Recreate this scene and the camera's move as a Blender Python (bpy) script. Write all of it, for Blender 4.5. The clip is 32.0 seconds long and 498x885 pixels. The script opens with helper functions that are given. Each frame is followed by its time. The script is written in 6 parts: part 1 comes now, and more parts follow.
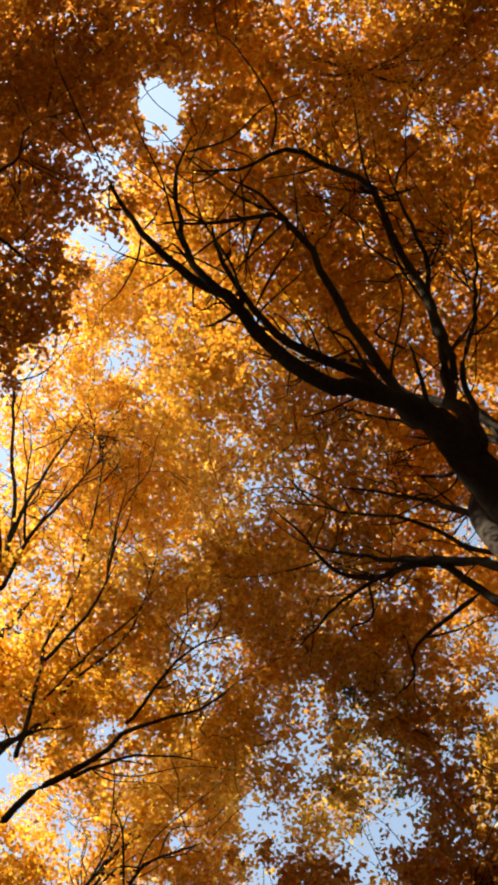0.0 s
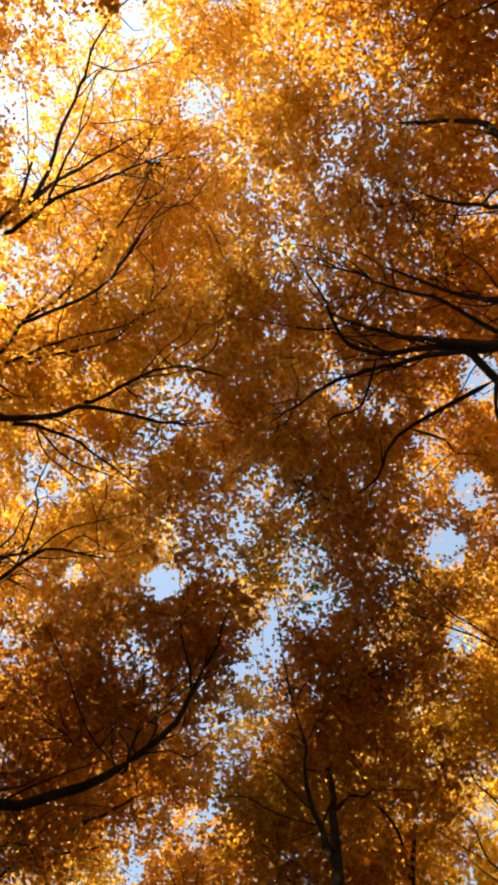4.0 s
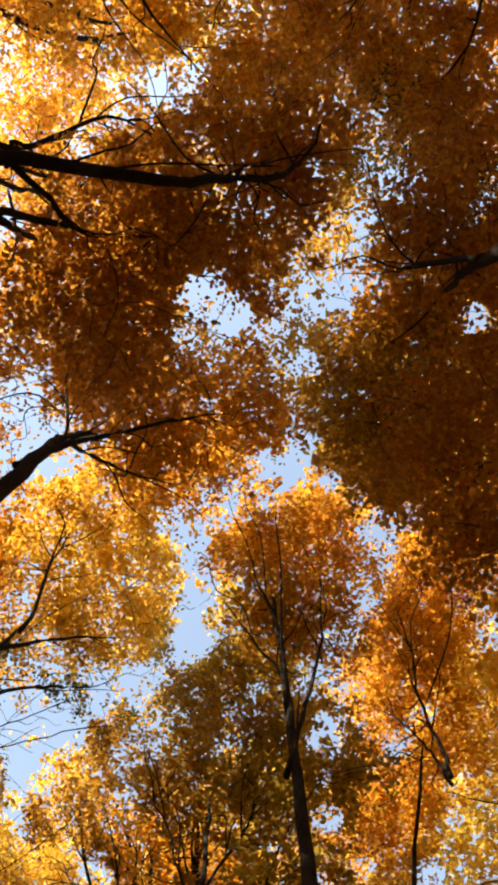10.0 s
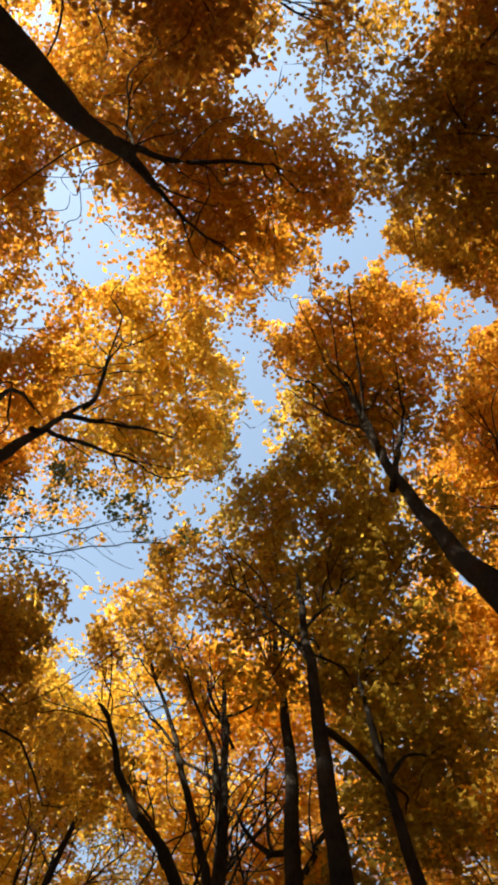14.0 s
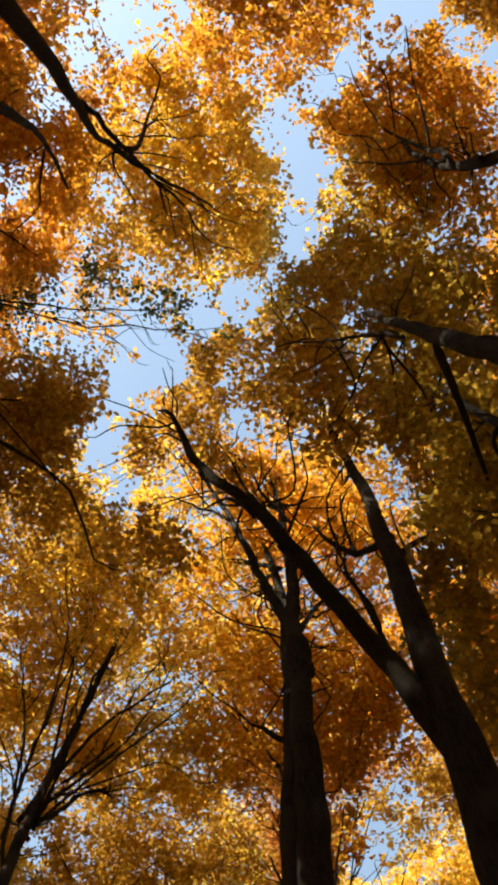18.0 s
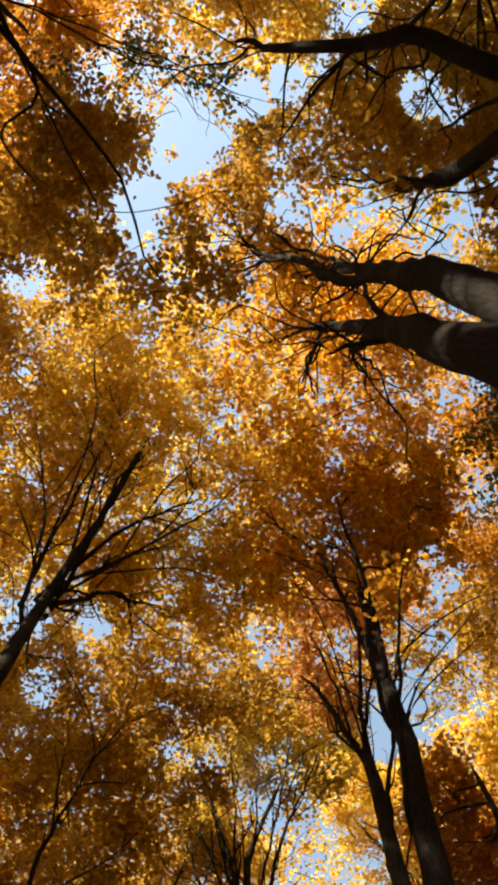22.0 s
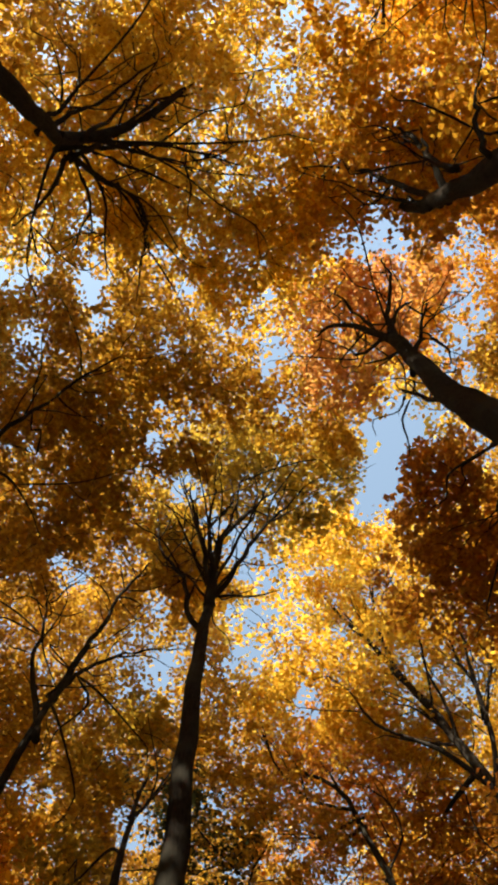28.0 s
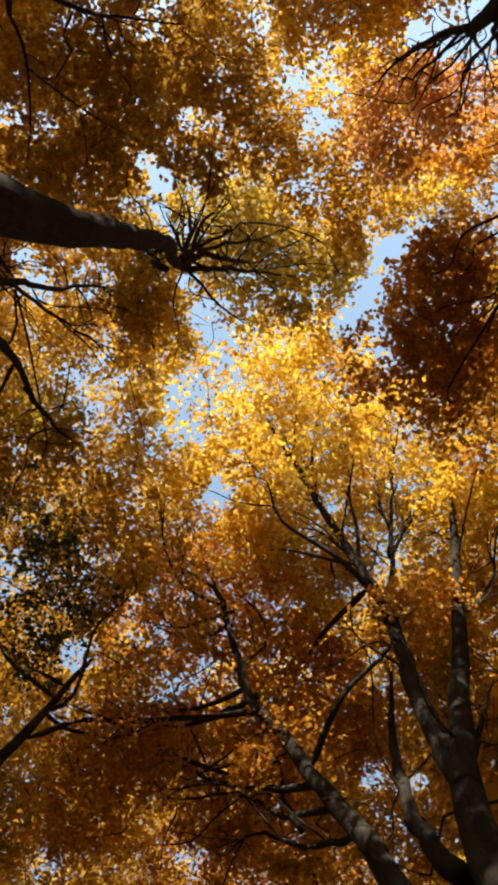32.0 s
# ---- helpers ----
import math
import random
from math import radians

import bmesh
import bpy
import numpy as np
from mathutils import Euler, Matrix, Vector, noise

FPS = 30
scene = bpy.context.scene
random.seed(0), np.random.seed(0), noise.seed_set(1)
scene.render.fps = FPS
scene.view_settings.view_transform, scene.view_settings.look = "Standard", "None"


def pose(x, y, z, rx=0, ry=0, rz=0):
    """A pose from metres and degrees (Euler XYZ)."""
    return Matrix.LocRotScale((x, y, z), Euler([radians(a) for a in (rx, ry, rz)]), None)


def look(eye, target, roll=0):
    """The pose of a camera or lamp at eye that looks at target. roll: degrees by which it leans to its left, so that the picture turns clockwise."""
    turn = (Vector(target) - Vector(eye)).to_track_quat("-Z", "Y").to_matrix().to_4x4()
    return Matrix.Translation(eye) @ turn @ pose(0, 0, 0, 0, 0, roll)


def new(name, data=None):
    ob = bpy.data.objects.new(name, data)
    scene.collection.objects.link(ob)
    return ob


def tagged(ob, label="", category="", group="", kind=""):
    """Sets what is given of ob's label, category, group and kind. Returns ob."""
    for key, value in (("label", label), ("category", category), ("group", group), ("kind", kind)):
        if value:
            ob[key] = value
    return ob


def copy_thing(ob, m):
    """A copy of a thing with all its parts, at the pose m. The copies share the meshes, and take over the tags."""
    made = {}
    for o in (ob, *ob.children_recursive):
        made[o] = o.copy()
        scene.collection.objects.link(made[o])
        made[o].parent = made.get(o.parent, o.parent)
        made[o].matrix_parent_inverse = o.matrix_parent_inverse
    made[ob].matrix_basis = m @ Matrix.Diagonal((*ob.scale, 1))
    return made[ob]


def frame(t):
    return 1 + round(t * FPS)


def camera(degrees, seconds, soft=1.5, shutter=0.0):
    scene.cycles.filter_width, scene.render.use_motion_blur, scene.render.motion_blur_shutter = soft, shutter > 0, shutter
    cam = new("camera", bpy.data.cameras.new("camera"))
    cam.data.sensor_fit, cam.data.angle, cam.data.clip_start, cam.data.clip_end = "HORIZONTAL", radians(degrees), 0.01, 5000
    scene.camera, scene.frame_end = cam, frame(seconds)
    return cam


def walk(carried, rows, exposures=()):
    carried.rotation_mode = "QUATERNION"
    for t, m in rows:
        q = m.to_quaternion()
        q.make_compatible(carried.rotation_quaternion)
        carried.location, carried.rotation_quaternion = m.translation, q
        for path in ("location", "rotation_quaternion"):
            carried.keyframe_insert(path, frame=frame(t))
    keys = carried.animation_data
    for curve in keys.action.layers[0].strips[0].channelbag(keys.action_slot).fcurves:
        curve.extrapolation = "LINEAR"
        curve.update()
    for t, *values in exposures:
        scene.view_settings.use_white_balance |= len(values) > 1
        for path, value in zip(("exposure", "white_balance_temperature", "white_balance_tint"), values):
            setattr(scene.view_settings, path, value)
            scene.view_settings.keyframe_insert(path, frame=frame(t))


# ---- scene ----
# ---- the camera and its walk ----
cam = camera(36.2, 32.0, soft=3.7)
# seconds, place in metres, Euler angles in degrees
PATH = [
    (0.0, 0.000, -0.000, 1.579, 172.93, -1.51, 11.83),
    (0.5, -0.233, 0.485, 1.636, 172.67, -1.93, 11.16),
    (1.0, -0.442, 0.904, 1.677, 172.24, -2.29, 10.32),
    (1.5, -0.589, 1.291, 1.664, 172.16, -2.51, 8.52),
    (2.0, -0.671, 1.762, 1.621, 172.38, -2.45, 2.13),
    (2.5, -0.765, 2.313, 1.582, 172.47, -2.27, -2.69),
    (3.0, -0.861, 2.900, 1.562, 172.67, -2.06, -8.11),
    (3.5, -0.936, 3.481, 1.565, 172.25, -1.82, -10.22),
    (4.0, -0.996, 4.026, 1.578, 171.34, -1.38, -10.54),
    (4.5, -1.053, 4.553, 1.587, 170.23, -1.19, -9.75),
    (5.0, -1.118, 5.071, 1.592, 169.18, -1.31, -8.51),
    (5.5, -1.199, 5.583, 1.597, 168.43, -1.52, -7.50),
    (6.0, -1.306, 6.094, 1.612, 168.25, -1.22, -7.39),
    (6.5, -1.413, 6.618, 1.621, 168.12, -0.96, -7.61),
    (7.0, -1.477, 7.126, 1.629, 167.90, -0.80, -7.65),
    (7.5, -1.475, 7.641, 1.636, 167.86, -0.75, -8.03),
    (8.0, -1.437, 8.180, 1.638, 167.90, -0.70, -8.36),
    (8.5, -1.397, 8.723, 1.626, 167.97, -0.80, -8.79),
    (9.0, -1.330, 9.298, 1.611, 168.06, -0.79, -8.93),
    (9.5, -1.264, 9.862, 1.585, 168.30, -0.98, -8.94),
    (10.0, -1.238, 10.433, 1.588, 168.39, -1.04, -8.92),
    (10.5, -1.241, 11.001, 1.591, 168.52, -1.26, -8.76),
    (11.0, -1.263, 11.526, 1.609, 168.62, -1.30, -8.51),
    (11.5, -1.319, 12.026, 1.623, 168.56, -1.26, -8.09),
    (12.0, -1.428, 12.508, 1.608, 168.52, -1.19, -7.93),
    (12.5, -1.536, 13.010, 1.594, 168.50, -1.04, -7.57),
    (13.0, -1.631, 13.521, 1.566, 168.59, -0.92, -7.33),
    (13.5, -1.717, 14.022, 1.549, 168.60, -0.86, -7.06),
    (14.0, -1.811, 14.510, 1.530, 168.61, -0.91, -6.63),
    (14.5, -1.913, 14.988, 1.518, 168.50, -0.89, -6.33),
    (15.0, -2.037, 15.433, 1.545, 168.36, -0.76, -6.06),
    (15.5, -2.164, 15.865, 1.568, 168.20, -0.61, -5.85),
    (16.0, -2.272, 16.300, 1.575, 168.03, -0.44, -5.73),
    (16.5, -2.340, 16.749, 1.573, 167.86, -0.26, -5.73),
    (17.0, -2.353, 17.226, 1.580, 167.70, -0.20, -5.87),
    (17.5, -2.343, 17.740, 1.603, 167.64, -0.17, -5.58),
    (18.0, -2.344, 18.298, 1.612, 167.87, -0.30, -5.75),
    (18.5, -2.367, 18.866, 1.618, 168.08, -0.46, -6.03),
    (19.0, -2.412, 19.423, 1.595, 168.34, -0.52, -6.94),
    (19.5, -2.464, 19.967, 1.611, 168.62, -0.51, -7.31),
    (20.0, -2.513, 20.499, 1.618, 168.87, -0.41, -7.78),
    (20.5, -2.560, 21.063, 1.607, 169.25, -0.09, -8.07),
    (21.0, -2.646, 21.610, 1.613, 169.56, 0.12, -8.12),
    (21.5, -2.719, 22.132, 1.630, 169.74, 0.27, -8.13),
    (22.0, -2.770, 22.617, 1.622, 169.84, 0.24, -7.93),
    (22.5, -2.781, 23.106, 1.619, 169.95, 0.14, -7.92),
    (23.0, -2.764, 23.627, 1.618, 170.06, 0.07, -8.00),
    (23.5, -2.730, 24.166, 1.603, 170.29, 0.13, -8.41),
    (24.0, -2.702, 24.722, 1.607, 170.46, 0.25, -8.92),
    (24.5, -2.696, 25.269, 1.606, 170.70, 0.35, -10.11),
    (25.0, -2.698, 25.808, 1.595, 170.70, 0.53, -10.73),
    (25.5, -2.654, 26.335, 1.599, 170.71, 0.44, -11.10),
    (26.0, -2.565, 26.846, 1.595, 170.79, 0.01, -12.07),
    (26.5, -2.441, 27.350, 1.580, 170.92, -0.27, -13.46),
    (27.0, -2.298, 27.851, 1.559, 171.08, -0.29, -15.06),
    (27.5, -2.147, 28.358, 1.546, 171.25, -0.14, -16.70),
    (28.0, -2.001, 28.885, 1.578, 171.41, -0.10, -18.18),
    (28.5, -1.837, 29.420, 1.587, 171.56, -0.23, -19.20),
    (29.0, -1.681, 29.934, 1.589, 171.83, -0.33, -21.11),
    (29.5, -1.470, 30.461, 1.589, 172.12, -0.19, -24.04),
    (30.0, -1.243, 30.993, 1.605, 172.33, -0.02, -27.41),
    (30.5, -0.964, 31.518, 1.611, 172.52, 0.15, -31.43),
    (31.0, -0.656, 32.062, 1.645, 172.61, 0.25, -34.43),
    (31.5, -0.328, 32.582, 1.659, 172.78, 0.36, -37.43),
    (32.0, -0.001, 33.082, 1.665, 172.89, 0.45, -39.38),
]
walk(cam, [(t, pose(*p)) for t, *p in PATH],
     [(0.0, 1.72, 8900, 7), (4.0, 1.84, 8800, 8), (10.0, 1.88, 8800, 9), (15.0, 1.64, 8400, 4), (22.0, 1.68, 8600, 4), (25.0, 1.63, 8950, 4), (29.0, 1.68, 8400, 1), (32.0, 1.60, 8100, 0)])

# ---- daylight ----
SUN_ELEVATION, SUN_AZIMUTH = 40.0, 232.0   # degrees; azimuth clockwise from +y
world = bpy.data.worlds.new("sky")
scene.world = world
world.use_nodes = True
wn = world.node_tree.nodes
sky = wn.new("ShaderNodeTexSky")
sky.sky_type = "NISHITA"
sky.sun_disc = False
sky.sun_elevation = radians(SUN_ELEVATION)
sky.sun_rotation = radians(SUN_AZIMUTH)
sky.air_density, sky.dust_density, sky.ozone_density = 1.0, 0.35, 0.0
wn["Background"].inputs["Strength"].default_value = 0.15
world.node_tree.links.new(sky.outputs["Color"], wn["Background"].inputs["Color"])
sun = new("sun", bpy.data.lights.new("sun", "SUN"))
sun.data.energy, sun.data.angle, sun.data.color = 4.1, radians(0.53), (1.0, 0.93, 0.80)
a, e = radians(SUN_AZIMUTH), radians(SUN_ELEVATION)
sun.matrix_world = look((0, 0, 60), (-math.sin(a) * math.cos(e) * 9, -math.cos(a) * math.cos(e) * 9, 60 - math.sin(e) * 9))


# ---- materials ----
def material(name):
    m = bpy.data.materials.new(name)
    m.use_nodes = True
    nt = m.node_tree
    nt.nodes.clear()
    return m, nt, nt.nodes.new("ShaderNodeOutputMaterial")


def node(nt, kind, **values):
    n = nt.nodes.new("ShaderNode" + kind)
    for k, v in values.items():
        n.inputs[k.replace("_", " ")].default_value = v
    return n


def ramp(nt, factor, stops):
    r = nt.nodes.new("ShaderNodeValToRGB")
    els = r.color_ramp.elements
    while len(els) < len(stops):
        els.new(0.5)
    for el, (at, col) in zip(els, stops):
        el.position, el.color = at, (*col, 1)
    nt.links.new(factor, r.inputs["Fac"])
    return r


def leaf_material(name, stops, through_light=0.5):
    """Thin autumn leaf: part reflects, part lets the light through, colour by leaf."""
    m, nt, out = material(name)
    geo = nt.nodes.new("ShaderNodeNewGeometry")
    tint = ramp(nt, geo.outputs["Random Per Island"], stops)
    co = nt.nodes.new("ShaderNodeTexCoord")
    blotch = node(nt, "TexNoise", Scale=0.55, Detail=3.0)
    nt.links.new(co.outputs["Object"], blotch.inputs["Vector"])
    spots = node(nt, "TexNoise", Scale=60.0, Detail=2.0)
    nt.links.new(co.outputs["Object"], spots.inputs["Vector"])
    both = node(nt, "Math")
    both.operation = "MULTIPLY_ADD"
    both.inputs[1].default_value = 0.5
    nt.links.new(spots.outputs["Fac"], both.inputs[0])
    nt.links.new(blotch.outputs["Fac"], both.inputs[2])
    wear = ramp(nt, both.outputs[0], [(0.42, (0.75, 0.62, 0.55)), (0.78, (1.0, 1.0, 1.0)), (1.0, (1.0, 1.0, 1.0))])
    mix = nt.nodes.new("ShaderNodeMix")
    mix.data_type, mix.blend_type = "RGBA", "MULTIPLY"
    mix.inputs[0].default_value = 1.0
    nt.links.new(tint.outputs["Color"], mix.inputs[6])
    nt.links.new(wear.outputs["Color"], mix.inputs[7])
    diff = node(nt, "BsdfDiffuse")
    tran = node(nt, "BsdfTranslucent")
    glos = node(nt, "BsdfGlossy", Roughness=0.45)
    for n in (diff, tran):
        nt.links.new(mix.outputs[2], n.inputs["Color"])
    a1, a2 = node(nt, "MixShader", Fac=through_light), node(nt, "MixShader", Fac=0.035)
    nt.links.new(diff.outputs[0], a1.inputs[1])
    nt.links.new(tran.outputs[0], a1.inputs[2])
    nt.links.new(a1.outputs[0], a2.inputs[1])
    nt.links.new(glos.outputs[0], a2.inputs[2])
    nt.links.new(a2.outputs[0], out.inputs["Surface"])
    return m


def bark_material(name, dark, light, moss):
    m, nt, out = material(name)
    co = nt.nodes.new("ShaderNodeTexCoord")
    sq = nt.nodes.new("ShaderNodeMapping")
    sq.inputs["Scale"].default_value = (1.0, 1.0, 0.22)
    nt.links.new(co.outputs["Object"], sq.inputs["Vector"])
    fissure = node(nt, "TexNoise", Scale=38.0, Detail=5.0, Roughness=0.65)
    patch = node(nt, "TexNoise", Scale=2.3, Detail=4.0)
    nt.links.new(sq.outputs[0], fissure.inputs["Vector"])
    nt.links.new(co.outputs["Object"], patch.inputs["Vector"])
    c1 = ramp(nt, fissure.outputs["Fac"], [(0.35, dark), (0.62, light)])
    c2 = ramp(nt, patch.outputs["Fac"], [(0.50, (0, 0, 0)), (0.68, (1, 1, 1))])
    mix = nt.nodes.new("ShaderNodeMix")
    mix.data_type = "RGBA"
    nt.links.new(c2.outputs["Color"], mix.inputs[0])
    nt.links.new(c1.outputs["Color"], mix.inputs[6])
    mix.inputs[7].default_value = (*moss, 1)
    b = node(nt, "BsdfPrincipled", Roughness=1.0, Specular_IOR_Level=0.05)
    bump = node(nt, "Bump", Strength=0.7, Distance=0.02)
    nt.links.new(fissure.outputs["Fac"], bump.inputs["Height"])
    nt.links.new(mix.outputs[2], b.inputs["Base Color"])
    nt.links.new(bump.outputs[0], b.inputs["Normal"])
    nt.links.new(b.outputs[0], out.inputs["Surface"])
    return m


def litter_material():
    m, nt, out = material("leaf_litter")
    co = nt.nodes.new("ShaderNodeTexCoord")
    cells = node(nt, "TexVoronoi", Scale=11.0)
    wide = node(nt, "TexNoise", Scale=0.4, Detail=5.0)
    nt.links.new(co.outputs["Object"], cells.inputs["Vector"])
    nt.links.new(co.outputs["Object"], wide.inputs["Vector"])
    sep = nt.nodes.new("ShaderNodeSeparateColor")
    nt.links.new(cells.outputs["Color"], sep.inputs[0])
    c1 = ramp(nt, sep.outputs[0], [(0.0, (0.17, 0.10, 0.045)), (0.5, (0.34, 0.20, 0.08)), (1.0, (0.50, 0.33, 0.13))])
    c2 = ramp(nt, wide.outputs["Fac"], [(0.35, (0.5, 0.45, 0.4)), (0.65, (1, 1, 1))])
    mix = nt.nodes.new("ShaderNodeMix")
    mix.data_type, mix.blend_type = "RGBA", "MULTIPLY"
    mix.inputs[0].default_value = 1.0
    nt.links.new(c1.outputs["Color"], mix.inputs[6])
    nt.links.new(c2.outputs["Color"], mix.inputs[7])
    b = node(nt, "BsdfPrincipled", Roughness=0.85)
    bump = node(nt, "Bump", Strength=0.8, Distance=0.03)
    nt.links.new(cells.outputs["Distance"], bump.inputs["Height"])
    nt.links.new(mix.outputs[2], b.inputs["Base Color"])
    nt.links.new(bump.outputs[0], b.inputs["Normal"])
    nt.links.new(b.outputs[0], out.inputs["Surface"])
    return m


LEAF = {
    "amber": leaf_material("amber_leaf", [(0.0, (0.62, 0.265, 0.043)), (0.5, (0.8, 0.435, 0.058)), (1.0, (0.92, 0.657, 0.118))], 0.55),
    "gold": leaf_material("gold_leaf", [(0.0, (0.6, 0.307, 0.048)), (0.5, (0.78, 0.488, 0.07)), (1.0, (0.9, 0.7, 0.138))], 0.55),
    "orange": leaf_material("orange_leaf", [(0.0, (0.52, 0.201, 0.041)), (0.5, (0.71, 0.345, 0.05)), (1.0, (0.86, 0.551, 0.083))], 0.52),
    # rust and ochre: brown leaf tones, with shade partly put into the colour
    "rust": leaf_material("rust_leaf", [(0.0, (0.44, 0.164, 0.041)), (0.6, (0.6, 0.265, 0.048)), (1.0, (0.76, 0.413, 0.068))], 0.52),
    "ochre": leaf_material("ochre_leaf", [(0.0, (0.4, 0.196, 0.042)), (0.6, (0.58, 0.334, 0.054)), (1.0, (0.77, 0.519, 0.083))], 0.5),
    "red": leaf_material("red_leaf", [(0.0, (0.55, 0.212, 0.078)), (0.5, (0.74, 0.36, 0.118)), (1.0, (0.87, 0.562, 0.218))], 0.52),
    "green": leaf_material("green_leaf", [(0.0, (0.05, 0.065, 0.03)), (0.6, (0.085, 0.10, 0.045)), (1.0, (0.15, 0.15, 0.06))], 0.4),
    "olive": leaf_material("olive_leaf", [(0.0, (0.35, 0.238, 0.052)), (0.6, (0.55, 0.375, 0.068)), (1.0, (0.74, 0.54, 0.095))], 0.53),
}
BARK = bark_material("bark", (0.024, 0.021, 0.022), (0.046, 0.040, 0.040), (0.052, 0.050, 0.048))
LITTER = litter_material()


# brown for the unseen ring that keeps horizon light off the trunks
def screen_ring_material():
    m, nt, out = material("screen_ring")
    co = nt.nodes.new("ShaderNodeTexCoord")
    big, small = node(nt, "TexNoise", Scale=0.25, Detail=6.0), node(nt, "TexNoise", Scale=3.0, Detail=4.0)
    for t in (big, small):
        nt.links.new(co.outputs["Object"], t.inputs["Vector"])
    c1 = ramp(nt, big.outputs["Fac"], [(0.35, (0.05, 0.04, 0.02)), (0.5, (0.15, 0.075, 0.02)), (0.68, (0.26, 0.15, 0.03))])
    c2 = ramp(nt, small.outputs["Fac"], [(0.35, (0.35, 0.35, 0.35)), (0.65, (1, 1, 1))])
    mix = nt.nodes.new("ShaderNodeMix")
    mix.data_type, mix.blend_type = "RGBA", "MULTIPLY"
    mix.inputs[0].default_value = 1.0
    nt.links.new(c1.outputs["Color"], mix.inputs[6])
    nt.links.new(c2.outputs["Color"], mix.inputs[7])
    d = node(nt, "BsdfDiffuse")
    nt.links.new(mix.outputs[2], d.inputs["Color"])
    nt.links.new(d.outputs[0], out.inputs["Surface"])
    return m


SCREEN_RING = screen_ring_material()


# ---- builders ----
def mesh_of(name, verts, quads, mat, smooth=False):
    """A mesh of four-cornered faces from arrays."""
    me = bpy.data.meshes.new(name)
    n, k = len(verts), len(quads)
    me.vertices.add(n)
    me.vertices.foreach_set("co", np.ascontiguousarray(verts, np.float32).ravel())
    me.loops.add(4 * k)
    me.loops.foreach_set("vertex_index", np.ascontiguousarray(quads, np.int32).ravel())
    me.polygons.add(k)
    me.polygons.foreach_set("loop_start", np.arange(0, 4 * k, 4, dtype=np.int32))
    me.polygons.foreach_set("loop_total", np.full(k, 4, np.int32))
    if smooth:
        me.polygons.foreach_set("use_smooth", np.ones(k, bool))
    me.materials.append(mat)
    me.update(calc_edges=True)
    return me


def part(name, me, parent, label=""):
    ob = new(name, me)
    ob.parent = parent
    return tagged(ob, label) if label else ob


def smooth_line(points, step):
    """A rounded line through the points (Catmull-Rom), cut into steps."""
    p = np.array(points, float)
    p = np.vstack([2 * p[0] - p[1], p, 2 * p[-1] - p[-2]])
    out = []
    for i in range(1, len(p) - 2):
        n = max(2, int(np.linalg.norm(p[i + 1] - p[i]) / step))
        u = np.linspace(0, 1, n, endpoint=False)[:, None]
        a0, a1, a2, a3 = p[i - 1], p[i], p[i + 1], p[i + 2]
        out.append(0.5 * (2 * a1 + (a2 - a0) * u + (2 * a0 - 5 * a1 + 4 * a2 - a3) * u**2 + (3 * a1 - a0 - 3 * a2 + a3) * u**3))
    return np.vstack(out + [p[-2:-1]])


def tube(line, r0, r1, sides, rng, rough=0.0, flare=0.0):
    """Verts and quads of a tapering, slightly uneven tube along a line."""
    n = len(line)
    d = np.gradient(line, axis=0)
    d /= np.linalg.norm(d, axis=1)[:, None] + 1e-9
    ref = np.where(np.abs(d[:, 2:3]) > 0.8, [[1.0, 0, 0]], [[0, 0, 1.0]])
    s = np.cross(d, ref)
    s /= np.linalg.norm(s, axis=1)[:, None] + 1e-9
    q = np.cross(s, d)
    u = np.linspace(0, 1, n)
    r = r0 + (r1 - r0) * u ** 1.15
    if flare:
        r = r * (1 + flare * np.exp(-u * n * 0.45))
    ang = np.linspace(0, 2 * np.pi, sides, endpoint=False)
    rr = r[:, None] * (1 + rough * (rng.random((n, sides)) - 0.5))
    rr[-1] *= 0.05
    rr[0] *= 0.05 if not flare else 1.0
    v = line[:, None, :] + rr[:, :, None] * (np.cos(ang)[None, :, None] * s[:, None, :] + np.sin(ang)[None, :, None] * q[:, None, :])
    i, j = np.meshgrid(np.arange(n - 1), np.arange(sides), indexing="ij")
    j2 = (j + 1) % sides
    f = np.stack([i * sides + j, i * sides + j2, (i + 1) * sides + j2, (i + 1) * sides + j], -1).reshape(-1, 4)
    return v.reshape(-1, 3), f


def joined(pieces):
    vs, fs, k = [], [], 0
    for v, f in pieces:
        vs.append(v)
        fs.append(f + k)
        k += len(v)
    return np.vstack(vs), np.vstack(fs)


def wander(p0, p1, rng, sag=0.0, kink=0.12):
    """A crooked way from p0 to p1 that first climbs and then spreads."""
    p0, p1 = np.array(p0, float), np.array(p1, float)
    L = np.linalg.norm(p1 - p0)
    pts = [p0]
    for u in (0.3, 0.62, 0.85):
        q = p0 + (p1 - p0) * u + rng.normal(0, kink * L * 0.35, 3)
        q[2] += sag * L * math.sin(math.pi * u)
        pts.append(q)
    pts.append(p1)
    return smooth_line(pts, max(0.12, L / 14))


